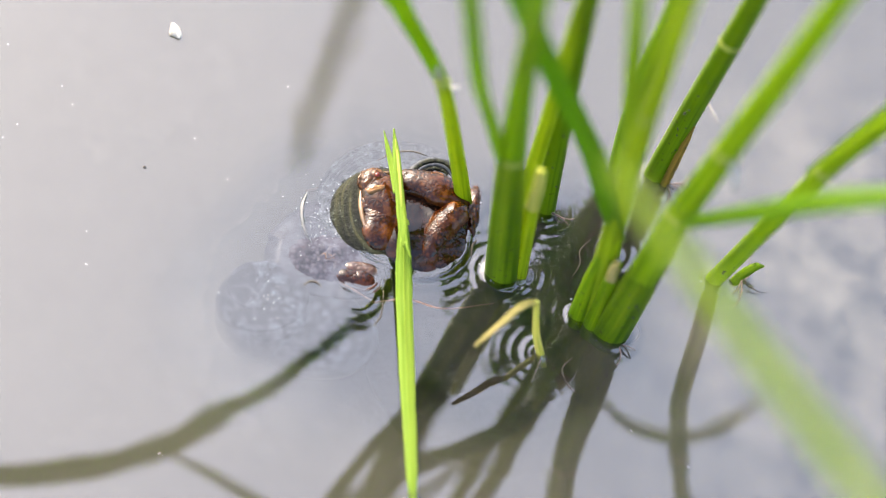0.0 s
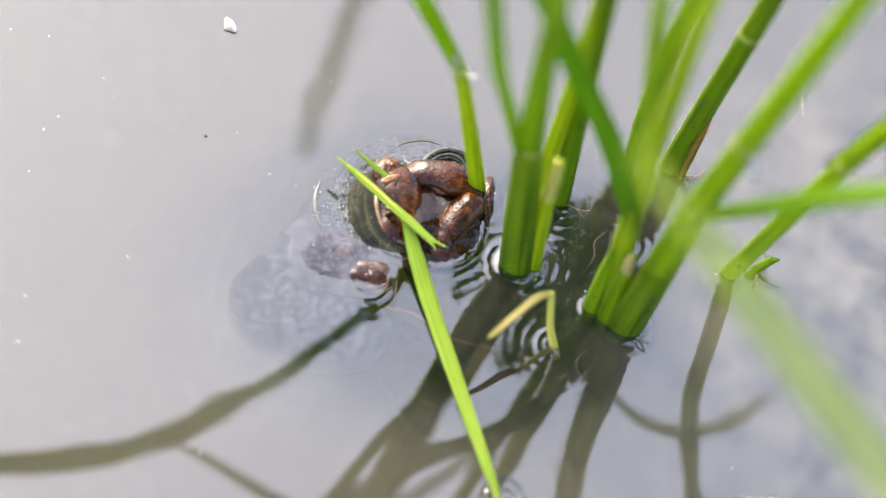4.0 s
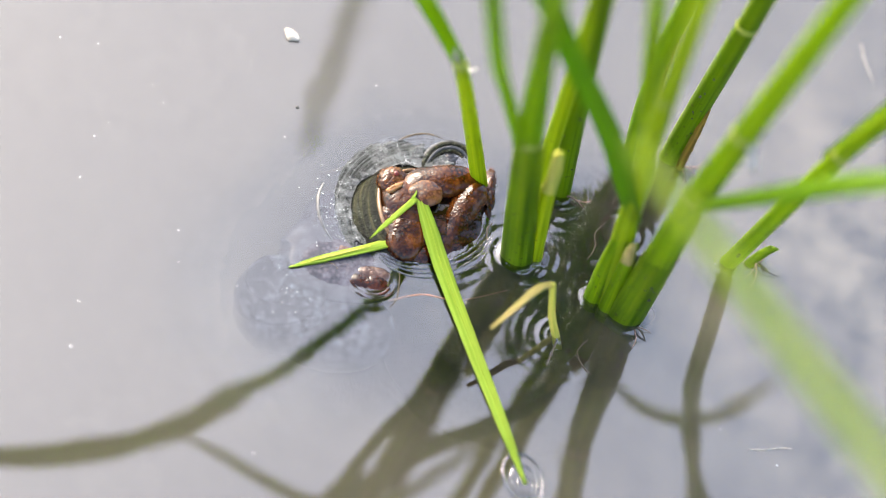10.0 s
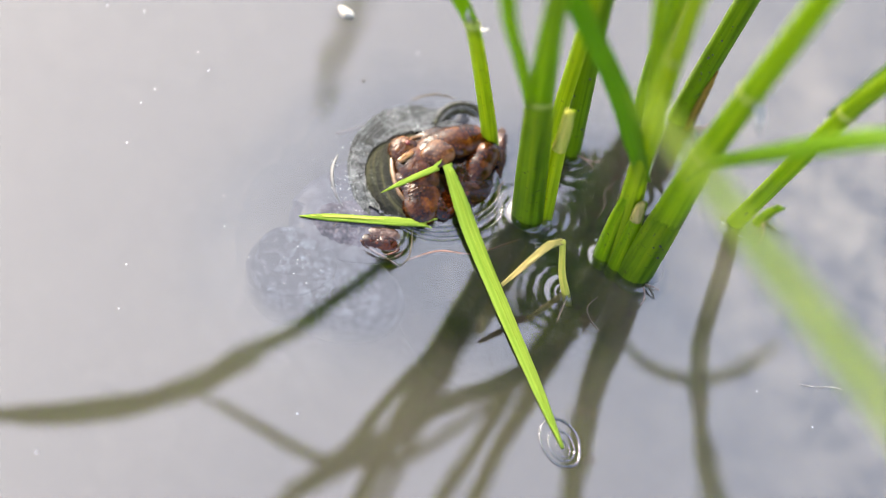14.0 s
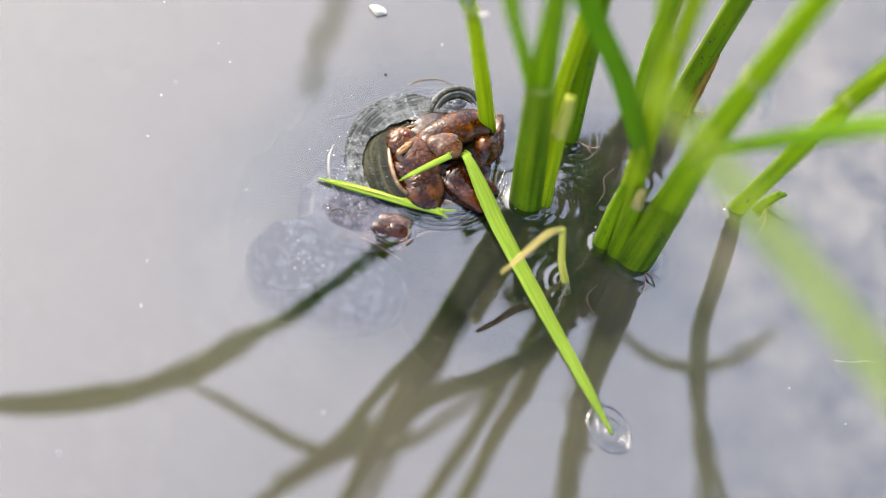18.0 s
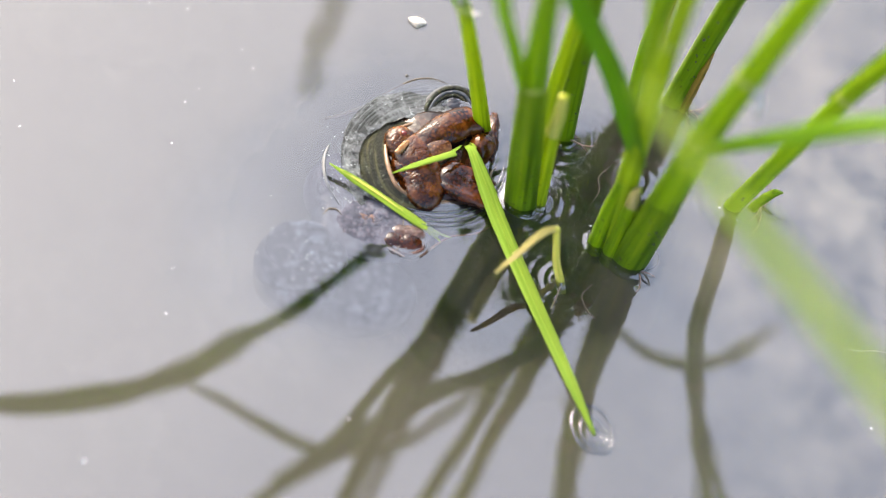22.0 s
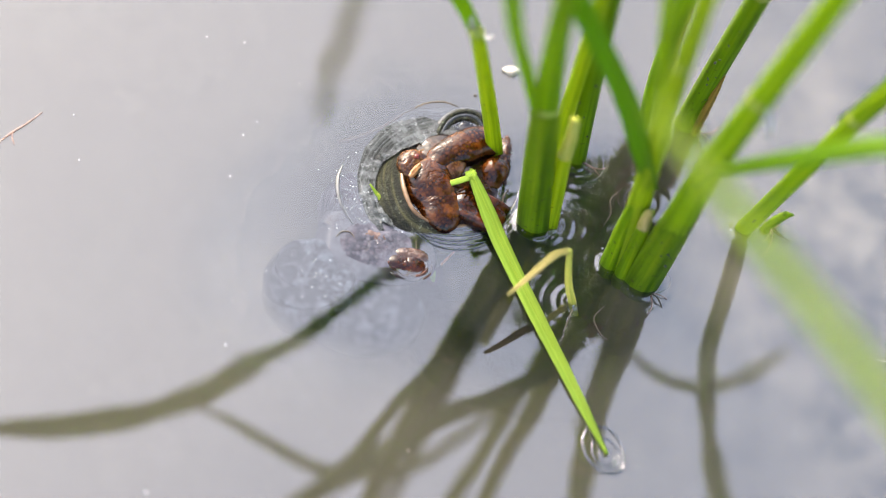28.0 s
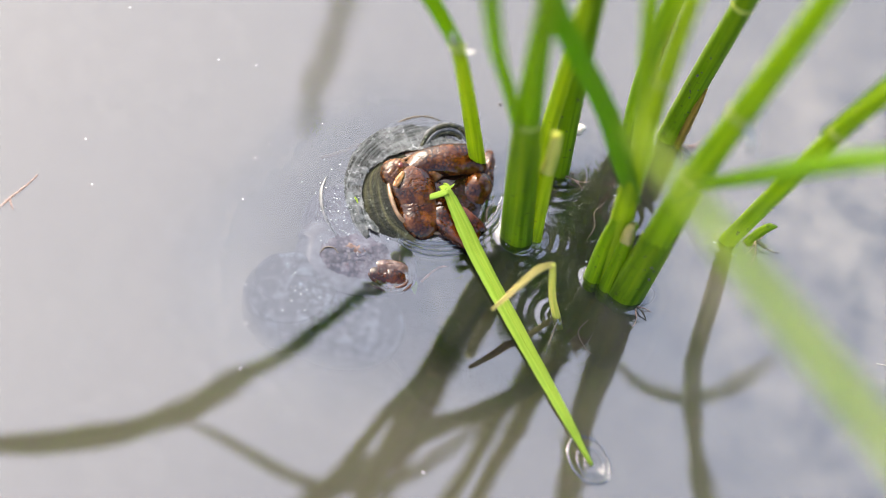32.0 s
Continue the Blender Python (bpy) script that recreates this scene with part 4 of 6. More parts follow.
def algae_coat(r, seed):
    """The furred band of the shell just under the waterline: a thin skin proud of the wall, ragged along both edges."""
    bm = bmesh.new()
    uv = bm.loops.layers.uv.new()
    rows, seg = 46, 120
    grid = {}
    for i in range(rows + 1):
        th = 0.35 + 1.55 * i / rows
        for j in range(seg):
            ph = 2 * math.pi * j / seg
            d = Vector((math.sin(th) * math.cos(ph), math.sin(th) * math.sin(ph), math.cos(th)))
            k = 1.012 + 0.010 * noise.noise(d * 9 + Vector((seed, 0, 0))) + 0.006 * noise.noise(d * 24)
            p = Vector((d.x * r[0], d.y * r[1], d.z * r[2])) * k
            low = (REST @ (p * MM)).z / MM - 3.0
            if (math.sin(ph) > -0.45 - 0.2 * noise.noise(d * 5) and math.cos(ph) < 0.75) and -7.0 < low < 0.55 + 0.3 * noise.noise(d * 7 + Vector((0, seed, 0))):
                reach = min(1.0, max(0.0, 0.5 - low) / 6.5)
                wide = 1 + (0.08 + 0.20 * max(0.0, math.sin(ph))) * reach
                p.x, p.y = p.x * wide, p.y * wide
                p.z += max(0.0, 0.75 - 1.5 * reach - low) + 0.25 * noise.noise(d * 14 + Vector((seed, seed, 0)))
                grid[i, j] = bm.verts.new(p * MM)
    for i in range(rows):
        for j in range(seg):
            keys = ((i, j), (i, (j + 1) % seg), (i + 1, (j + 1) % seg), (i + 1, j))
            if all(q in grid for q in keys):
                f = bm.faces.new([grid[q] for q in keys])
                for lp, (ii, jj) in zip(f.loops, ((i, j), (i, j + 1), (i + 1, j + 1), (i + 1, j))):
                    lp[uv].uv = (jj / seg * 3.0, ii / rows)
    got = bmesh.ops.solidify(bm, geom=bm.faces[:], thickness=0.15 * MM)
    bmesh.ops.recalc_face_normals(bm, faces=bm.faces)
    return bm


def tufts(count, reach, seed, height):
    """Tiny pale specks scattered over an oval (mm), thinning outward."""
    rnd = random.Random(seed)
    bm = bmesh.new()
    for n in range(count):
        a, d = rnd.uniform(0, 2 * math.pi), abs(rnd.gauss(0, 0.45)) ** 0.8
        got = bmesh.ops.create_icosphere(bm, subdivisions=1, radius=rnd.choice((0.05, 0.07, 0.09, 0.13)) * MM)
        bmesh.ops.scale(bm, verts=got["verts"], vec=(rnd.uniform(0.7, 2.4), rnd.uniform(0.7, 1.6), 0.6))
        bmesh.ops.translate(bm, verts=got["verts"], vec=Vector((math.cos(a) * d * reach[0], math.sin(a) * d * reach[1], height + rnd.uniform(-0.1, 0.1))) * MM)
    return bm


coat = part("algae_coat", algae_coat((21.0, 18.5, 10.2), 3), M_ALGAE, big, "grey-green algae fur on the drowned part of the shell")
spire = part("spire", whorl_ball((12.0, 10.5, 6.4), (0.35, 0.4, 0.85), 2, 0.12, 0.7), M_ALGAE, big, "submerged grey-green spire furred with algae")
spire.matrix_basis = pose(5.0 * MM, 9.0 * MM, -4.2 * MM)
ARCH = [(2.0, 5.0, 2.4), (2.6, 9.0, 3.4), (5.4, 12.8, 3.9), (9.6, 14.6, 4.0), (13.6, 13.6, 3.7), (16.0, 10.2, 2.8)]
arch_at = sum((Vector(p) for p in ARCH), Vector()) / len(ARCH) + Vector((0.6, -3.0, 0))
for size, low, thick, tone, label in ((1.0, 0.0, 1.0, M_SHELL, "dark olive outer edge of the operculum"), (0.86, -0.2, 0.8, M_CURL, "grey inner growth ring"),
                                      (0.74, -0.5, 0.8, M_SHELL, "dark inner growth ring"), (1.13, -0.7, 0.7, M_CURL, "pale growth line outside the rim")):
    part("growth_ring", tube([arch_at + (Vector(p) - arch_at) * size + Vector((0, 0, low)) for p in ARCH], [0.7 * thick] + [1.3 * thick] * 4 + [0.7 * thick], 40, 10, 0.8, lump=0.10, seed=size), tone, big, label)
core = flesh("operculum", (5.8, 4.4, 1.6), (9.3, 9.6, 1.6, 0, 0, 10), M_WET, big, "wet blue-black wrinkled plate inside the rim", amp=0.2, freq=0.3, seed=12, sub=5, crease=0.20, fine=0.02)
# dark filling: the shade in the gaps between the folds is in its colour
mantle = flesh("mantle", (15.0, 13.0, 6.2), (3.4, -4.0, 0.4), M_FLESH_DARK, big, "wet mantle inside the shell mouth, coloured dark for the shaded gaps", amp=0.25, freq=0.25, seed=1, sub=5, crease=0.06, fine=0.012)
side = flesh("foot_edge", (8.2, 2.6, 3.2), (18.6, 0.8, 1.6, 0, 0, 80), M_FLESH, big, "brown rim of the foot", amp=0.2, freq=0.2, seed=6, sub=5, bend=-0.12, fine=0.04, crease=0.03)
head = flesh("head", [((0, 0, 0), (3.4, 3.9, 2.8)), ((0.5, 2.2, 1.5), (1.9, 1.7, 1.8)), ((-2.0, 0.4, 0.8), (1.8, 2.8, 2.0)), ((1.6, -2.6, 0.6), (2.0, 1.8, 1.8)), ((2.8, 1.2, 0.6), (1.8, 1.6, 1.6))], (-7.0, 2.2, 9.0, 0, 10, 20), M_FLESH_LIGHT, big, "tan wrinkled head", crease=1.5, wart=0.05, wrinkle=0.5, seed=2)
bar = flesh("head_lobe", (2.4, 0.9, 1.0), (-7.0, 2.2, 9.0), M_LOBE, big, "pale orange lobe beside the head", amp=0.3, freq=0.3, seed=14, sub=4)
eye = flesh("eye", (0.75, 0.75, 0.6), (-7.0, 2.2, 9.0), M_EYE, big, "small dark red eye stalk", amp=0.2, freq=0.3, seed=15, sub=3)
cheek = flesh("body_fold", [((0, 0, -1.0), (4.6, 7.0, 3.6)), ((-2.6, 3.8, 1.2), (2.6, 3.2, 2.6)), ((2.4, 3.2, 1.4), (2.8, 2.6, 2.4)), ((0.4, -0.6, 1.8), (3.4, 2.6, 2.4)), ((3.6, -1.8, 0.8), (2.4, 3.0, 2.6)),
                            ((-2.4, -4.2, 1.0), (2.6, 2.8, 2.4)), ((1.2, -5.6, 1.0), (3.2, 2.6, 2.2)), ((-0.6, -7.6, 0.2), (2.4, 1.8, 1.8))], (-7.2, -11.2, 7.0), M_FLESH, big, "brown glistening body fold", sub=6, crease=1.15, wart=0.08, wart_size=0.55, wrinkle=0.25, seed=3)
fold = flesh("foot_fold", [((-7.5, -0.8, 0), (3.4, 2.6, 2.4)), ((-3.5, 0.4, 0.4), (3.6, 3.0, 2.8)), ((1.0, 1.0, 0.8), (4.2, 3.4, 3.2)), ((5.5, 0.6, 0.4), (3.6, 3.6, 3.0)), ((8.6, -1.2, 0), (2.6, 3.0, 2.6)),
                           ((0, 2.8, 1.6), (6.0, 1.2, 1.4)), ((2.0, -2.0, 1.8), (2.6, 1.8, 1.6))], (3.4, -1.3, 10.0), M_FLESH, big, "smooth brown fold of the foot", sub=6, crease=1.1, wart=0.04, wart_size=0.7, wrinkle=0.12, seed=4)
foot = flesh("foot", [((-8.6, -1.6, -0.4), (2.4, 2.0, 2.0)), ((-5.0, -0.5, 0), (3.2, 2.9, 2.9)), ((-1.0, 0, 0.2), (3.6, 3.5, 3.4)), ((3.0, -0.2, 0.2), (3.8, 3.9, 3.7)), ((7.0, -1.0, 0), (3.4, 3.6, 3.4))], (10.0, -6.9, 7.5), M_FLESH, big, "warty red-brown foot", sub=6, crease=1.3, wart=0.15, wart_size=0.5, seed=5)
palp = flesh("mouth_palp", [((0, 0, 0), (7.2, 4.6, 1.9)), ((-4.3, 0.2, 0.6), (3.3, 3.3, 2.0)), ((0.7, 3.7, 0.6), (6.0, 1.0, 1.7)), ((0.7, -3.7, 0.5), (6.0, 1.0, 1.6))], (1.0, -12.7, 4.5), M_FLESH_RED, big, "dark red glossy mouth palp", wart=0.05, wart_size=0.8, seed=7)
throat = flesh("neck", [((0, 0, 0), (4.6, 6.4, 3.0)), ((2.6, 2.4, 0.8), (3.4, 3.4, 2.4)), ((2.2, -3.0, 0.9), (3.2, 3.2, 2.4)), ((-1.6, 1.2, 1.1), (2.6, 3.4, 2.1))], (-5.0, -3.0, 4.0), M_FLESH, big, "wet brown neck joining head and foot", sub=6, crease=0.9, wart=0.04, wart_size=0.8, wrinkle=0.2, seed=27)
pad = flesh("foot_pad", (4.6, 4.0, 2.0), (-0.3, -2.9, 12.0), M_FLESH_LIGHT, big, "smooth pinkish-brown pad of the foot", amp=0.25, freq=0.35, seed=8, sub=5, crease=0.02)
belly = flesh("belly_fold", [((0, 0, 0), (5.8, 3.6, 3.4)), ((3.0, 1.6, 1.4), (2.8, 2.2, 2.0)), ((-3.0, -1.0, 1.2), (2.8, 2.4, 2.0)), ((0, -2.4, 0.4), (4.0, 1.8, 2.0))], (0.0, -9.5, 2.4), M_FLESH_RED, big, "wet chestnut belly fold at the shell's edge", wart=0.06, wart_size=0.7, wrinkle=0.4, seed=17)

low = empty("apple_snail", (0, 0, 0), "grey algae-coated apple snail lying under the water", "snail")
LOW_Z = -11.5
sl = part("shell", whorl_ball((12.2, 12.6, 13.0), (-0.3, 0.55, 0.8), 5, 0.12, 0.62, 6, 7.1), M_SHELL_GREY, low, "dull blue-grey coiled shell furred with algae")
sl.matrix_basis = pose(0, 0, 4.0 * MM)
sl2 = part("shell_whorl", whorl_ball((17.5, 12.0, 12.0), (-0.6, 0.3, 0.7), 8, 0.05, 0.9, 6, 7.6), M_SHELL_GREY, low, "blue-grey body whorl sinking into the silt")
sl2.matrix_basis = pose(12.0 * MM, -4.5 * MM, 1.9 * MM, 0, 5.0, -14)
part("shell_lip", tube([(9.0, 8.4, 11.0), (12.5, 7.6, 11.15), (18.0, 5.0, 11.3), (23.0, 1.8, 11.2), (26.8, -0.8, 10.8)], [0.2, 0.4, 0.5, 0.5, 0.25], 30, 8, 0.7), M_TENT, low, "thin orange-brown lip of the shell")
head2 = flesh("head", [((0, 0, 0), (4.4, 2.7, 1.5)), ((2.4, 1.0, 0.6), (1.7, 1.4, 1.2)), ((3.2, -0.8, 0.4), (2.0, 1.2, 1.0)), ((-2.6, 0.4, 0.4), (2.2, 1.8, 1.2))], (20.7, 7.1, 11.5), M_FLESH_RED, low, "dark brown wrinkled head at the surface", crease=1.6, wart=0.05, wrinkle=0.3, seed=9)
brow = flesh("head_lobe", [((0, 0, 0), (3.4, 1.7, 1.2)), ((2.4, 0.2, 0.4), (1.8, 1.4, 1.0)), ((-2.4, -0.8, 0.2), (2.0, 1.3, 1.0))], (20.7, 9.1, 11.5), M_FLESH_PINK, low, "pale grey lobe over the head", crease=1.6, wart=0.04, wrinkle=0.3, seed=19)
flap = flesh("mantle_flap", [((0, 0, 0), (9.5, 6.0, 1.3)), ((-6.0, 5.5, -0.3), (5.5, 7.5, 1.2)), ((6.5, 1.0, 0.1), (5.5, 5.6, 1.2)), ((1.0, -4.4, 0.2), (8.0, 3.4, 1.1)), ((-9.0, 0.6, -0.2), (4.6, 4.0, 1.1)), ((2.0, 5.5, -0.3), (5.0, 4.5, 1.1))], (10.0, 12.0, 9.6), M_VIOLET, low, "soft violet-grey mantle spread under the water", sub=5, crease=1.2, wart=0.05, wart_size=0.8, wrinkle=0.5, seed=23)


def head_fold(rx, ry, a0, a1, thick, tone, label):
    """A thin fold of skin curving round the drowned head."""
    pts = [(rx * math.cos(radians(a0 + (a1 - a0) * k / 9)), ry * math.sin(radians(a0 + (a1 - a0) * k / 9)), 0.25 * math.sin(k * 1.3)) for k in range(10)]
    return part("head_fold", tube(pts, [thick * 0.3] + [thick] * 8 + [thick * 0.3], 44, 8, 0.8, lump=0.12), tone, low, label)


folds = [head_fold(5.4, 3.7, -170, 50, 1.0, M_FLESH_RED, "dark brown fold round the head"),
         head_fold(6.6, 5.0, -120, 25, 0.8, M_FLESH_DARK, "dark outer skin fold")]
neck2 = flesh("neck", (9.5, 6.6, 3.0), (15.0, 9.5, 8.7, 0, 0, -20), M_FLESH_PINK, low, "pale pinkish drowned neck", amp=0.3, freq=0.25, seed=10, sub=5, crease=0.06)

feeler = part("feeler", tube([(-13.9, 6.7, 0.2), (-12.4, 3.8, 0.5), (-11.2, 0.7, 0.3), (-8.6, -1.6, 0.0)], [0.7, 1.3, 1.6, 1.2], 30, 10, 0.7, lump=0.12), M_FLESH_PINK, low, "soft orange-pink feeler at the surface")
feeler2 = part("feeler", tube([(-4.6, 3.6, 0.4), (-3.4, 0.2, 0.8), (-3.0, -3.8, 0.4)], [0.9, 1.6, 1.2], 26, 10, 0.7, lump=0.12), M_FLESH_PINK, low, "soft orange-pink feeler at the surface")

pale = empty("apple_snail", (0, 0, 0), "pale drowned snail shell half hidden in silt", "snail")
sp = part("shell", whorl_ball((11.5, 10.6, 11.0), (-0.2, -0.2, 0.9), 11, 0.08, 0.8, 6, 7.3), M_SHELL_PALE, pale, "pale violet-grey shell")
sp.matrix_basis = pose(3.0 * MM, 0, 2.0 * MM, 2, 0, 0)
sp2 = part("shell_edge", blade([(-2.2, 9.8, 10.3), (-3.9, 6.2, 10.4), (-4.3, 1.9, 10.3), (-3.4, -2.8, 10.1), (-1.2, -7.4, 9.9)], [0.3, 0.9, 0.9, 0.7, 0.2], 24, 4, 0.2, (1, 0, 0.6)), M_CURL, pale, "thin curled grey shell edge")


part("pale_speck", tufts(110, (9.0, 15.0), 31, 10.15), M_BUBBLE, pale, "tiny pale specks scattered at the surface")
part("pale_speck", tufts(50, (13.0, 11.0), 32, 11.55), M_BUBBLE, low, "tiny pale specks scattered along the shell")


# ---------------- what drifts and is eaten ----------------
def aim(p, q):
    """A pose at p whose x points at q, with z kept upward."""
    x = (Vector(q) - Vector(p)).normalized()
    y = Vector((0, 0, 1)).cross(x).normalized()
    z = x.cross(y)
    m = Matrix((x, y, z)).transposed().to_4x4()
    m.translation = Vector(p)
    return m


EATEN = [(-3, 0, -3.2), (0, 0, -1.3), (10, 0, -2.3), (20, 0, -3.3), (40, 0, -2.5), (64, 0, -0.9), (80.7, 0, 0)]
eaten = part("cut_rice_leaf", blade(EATEN, [1.6, 2.6, 4.2, 4.3, 3.9, 2.9, 0.8], 60, 8, 0.16, (0, 1, 0), 0.3, 0.25, 11), M_CUT)
tagged(eaten, "long bright green rice leaf held in the snail's mouth", "leaf")
part("midrib", tube([(x, y, z + 0.25) for x, y, z in EATEN[1:]], [0.4, 0.4, 0.4, 0.35, 0.3, 0.2], 50, 6, 0.5, (0, 1, 0)), M_RIB, eaten, "pale raised midrib")
part("chewed_edge", blade([(-1.2, 1.2, -2.0), (-2.6, 1.5, -3.2), (-3.8, 1.4, -4.6)], [1.0, 0.7, 0.3], 10, 4, 0.2, (0, 1, 0), 0.25, 0.3, 5), M_CUT, eaten, "ragged chewed leaf end")

strip1 = part("leaf_strip", blade([(0, 0, 0), (6, 0, 0.4), (17.5, 0, 0)], [0.2, 1.3, 1.7], 24, 6, 0.2, (0, 1, 0), 0.25, 0.2, 12), M_CUT)
part("frayed_end", blade([(16.8, 0.5, 0.05), (18.6, 0.9, 0.1), (19.6, 1.4, 0.0)], [0.8, 0.6, 0.15], 8, 4, 0.2, (0, 1, 0), 0.2, 0.2, 15), M_CUT, strip1)
tagged(strip1, "short folded green strip of chewed rice leaf", "leaf")
strip2 = part("leaf_strip", blade([(0, 0, 0), (8, 0, 0.3), (24, 0, 0.3), (33, 0, 0)], [0.4, 1.9, 2.5, 1.7], 30, 6, 0.2, (0, 1, 0), 0.25, 0.3, 13), M_CUT)
part("frayed_end", blade([(31.5, 0.4, 0.1), (34.0, 0.9, 0.1), (36.0, 1.6, 0.0)], [0.9, 0.7, 0.15], 8, 4, 0.2, (0, 1, 0), 0.2, 0.2, 16), M_CUT, strip2)
part("frayed_end", blade([(31.0, -0.5, 0.1), (33.2, -0.8, 0.0), (34.4, -1.2, -0.1)], [0.8, 0.5, 0.1], 8, 4, 0.2, (0, 1, 0), 0.2, 0.2, 18), M_CUT, strip2)
part("pale_streak", blade([(3, 0.1, 0.32), (12, 0.25, 0.55), (22, 0.1, 0.5)], [0.3, 0.7, 0.2], 20, 4, 0.1, (0, 1, 0), 0.1, 0.1, 19), M_PALE, strip2, "pale torn streak along the strip")
tagged(strip2, "longer frayed green strip of chewed rice leaf", "leaf")
seed_husk = part("floating_husk", blob((1.5, 2.2, 0.9), amp=0.4, freq=0.25, seed=21, sub=3), M_HUSK)
tagged(seed_husk, "small bleached husk drifting on the water", "debris")


def ripple_ring(rx, ry, thick, seed):
    bm = bmesh.new()
    n = 64
    rings = []
    for j in range(n):
        a = 2 * math.pi * j / n
        k = 1 + 0.06 * noise.noise(Vector((math.cos(a) * 1.5, math.sin(a) * 1.5, seed)))
        c = Vector((rx * math.cos(a) * k, ry * math.sin(a) * k, 0))
        o = Vector((math.cos(a), math.sin(a), 0))
        rings.append([bm.verts.new((c + o * math.cos(b) * thick + Vector((0, 0, math.sin(b) * thick * 0.55))) * MM) for b in [2 * math.pi * k2 / 10 for k2 in range(10)]])
    for j in range(n):
        for k in range(10):
            bm.faces.new((rings[j][k], rings[(j + 1) % n][k], rings[(j + 1) % n][(k + 1) % 10], rings[j][(k + 1) % 10]))
    bmesh.ops.recalc_face_normals(bm, faces=bm.faces)
    return bm


ripple = empty("ripple", (0, 0, 0), "small oval ripples where a leaf tip touches the water", "ripple")
for k, (rx, ry, th) in enumerate(((2.4, 1.7, 0.20), (4.4, 3.1, 0.28), (6.9, 4.8, 0.34))):
    r1 = part("ripple_crest", ripple_ring(rx, ry, th, k), M_RIPPLE, ripple)
    r1.location.x = -k * 0.9 * MM


def wave_line(dy, thick, seed):
    """A fine wave standing off the lower edge of the feeding snail."""
    pts = [(-13.0, -3.0 - dy * 0.5, 0), (-9.0, -7.4 - dy * 0.8, 0), (-3.0, -9.6 - dy, 0), (4.0, -9.8 - dy * 1.1, 0), (10.0, -8.0 - dy * 1.2, 0), (15.5, -4.4 - dy * 1.2, 0), (19.0, 0.6 - dy, 0)]
    pts = [(x, y + 0.5 * noise.noise(Vector((x * 0.3, dy, seed))), z) for x, y, z in pts]
    return tube(pts, [thick * 0.3] + [thick] * 5 + [thick * 0.3], 60, 8, 0.45, (0, 1, 0))


wavelets = empty("ripple", (0, 0, 0), "fine wave lines along the feeding snail's wet edge", "ripple")
for k in range(4):
    part("ripple_crest", wave_line(0.6 + 1.3 * k, 0.8 - 0.1 * k, k), M_RIPPLE, wavelets)


# ---------------- small things on the water ----------------
tent = part("tentacle", tube([(0, 0, 0), (9, 1.2, 0), (18, -0.8, -0.2), (31, 1.5, -0.6)], [0.6, 0.5, 0.4, 0.2], 40, 8, 1.0, (0, 1, 0)), M_TENT, low, "long thin reddish tentacle")
strand = part("root_strand", tube([(-34.8, 9.8, -1.6), (-31.8, 11.8, -1.5), (-28.1, 15.2, -1.3), (-24.9, 18.9, -1.0), (-21.0, 24.5, -0.4), (-17.1, 28.7, 0.1), (-13.0, 31.0, 0.1), (-8.8, 31.2, 0.0)], [0.9, 1.3, 1.2, 0.9, 0.55, 0.4, 0.35, 0.2], 48, 8, 0.7), M_ROOT)
tagged(strand, "long curved drowned root rising to the surface behind the snail", "root")
curl = part("root_strand", tube([(55.7, 6.2, 0.0), (57.4, 4.7, 0.0), (57.3, 1.9, 0.0), (55.0, -0.7, 0.0)], [0.4, 0.55, 0.5, 0.2], 24, 6, 0.7), M_ROOT)
tagged(curl, "dark curled root hair beside the rice base", "root")
hair = part("root_strand", tube([(46.0, 47.9, 0.3), (48.9, 47.0, 0.3), (52.5, 48.2, 0.3)], [0.25, 0.4, 0.15], 20, 6, 0.7), M_ROOT)
tagged(hair, "dark hair-thin root at the rear tiller", "root")
thread = part("root_strand", tube([(36.1, -12.1, 0.2), (36.0, -16.4, 0.1), (35.8, -20.7, 0.0)], [0.45, 0.4, 0.2], 20, 6, 0.7), M_ROOT)
tagged(thread, "short dark root hanging by the bent stub", "root")
moss = part("root_strand", tube([(10.5, 12.7, 0.3), (9.9, 10.6, 0.3), (10.7, 7.4, 0.3)], [0.3, 0.5, 0.2], 20, 6, 0.7), M_ROOT)
tagged(moss, "dark shred of weed on the water", "weed")
fibre = part("white_fibre", tube([(0, 7, 0), (0.8, 3, 0), (2.2, -1, 0.1), (4.0, -5, 0)], [0.1, 0.3, 0.28, 0.1], 20, 6, 0.6), M_HUSK)
tagged(fibre, "thin white fibre drifting on the water", "debris")
streak = part("white_fibre", tube([(-5, 0.6, 0), (-1, 0, 0), (3, 0.2, 0), (6, -0.3, 0)], [0.1, 0.26, 0.22, 0.1], 20, 6, 0.6), M_HUSK)
tagged(streak, "pale straw fibre drifting on the water", "debris")
twig = part("root_fragment", tube([(-6, -4.5, 0), (-2, -1.5, 0), (2, 1.0, 0), (6, 4.0, 0)], [0.25, 0.5, 0.4, 0.2], 20, 6, 0.7), M_PINKROOT)
tagged(twig, "small reddish root fragment drifting in", "debris")
part("side_root", tube([(-2, -1.5, 0), (-2.2, -3.2, 0), (-1.8, -5.0, 0)], [0.35, 0.3, 0.15], 10, 6, 0.7), M_PINKROOT, twig)
dark_bit = part("dark_speck", blob((0.45, 0.4, 0.3), amp=0.4, freq=0.3, seed=51, sub=2), M_DARKBIT)
tagged(dark_bit, "tiny black speck drifting on the water", "debris")

rnd = random.Random(8)
froth = bmesh.new()
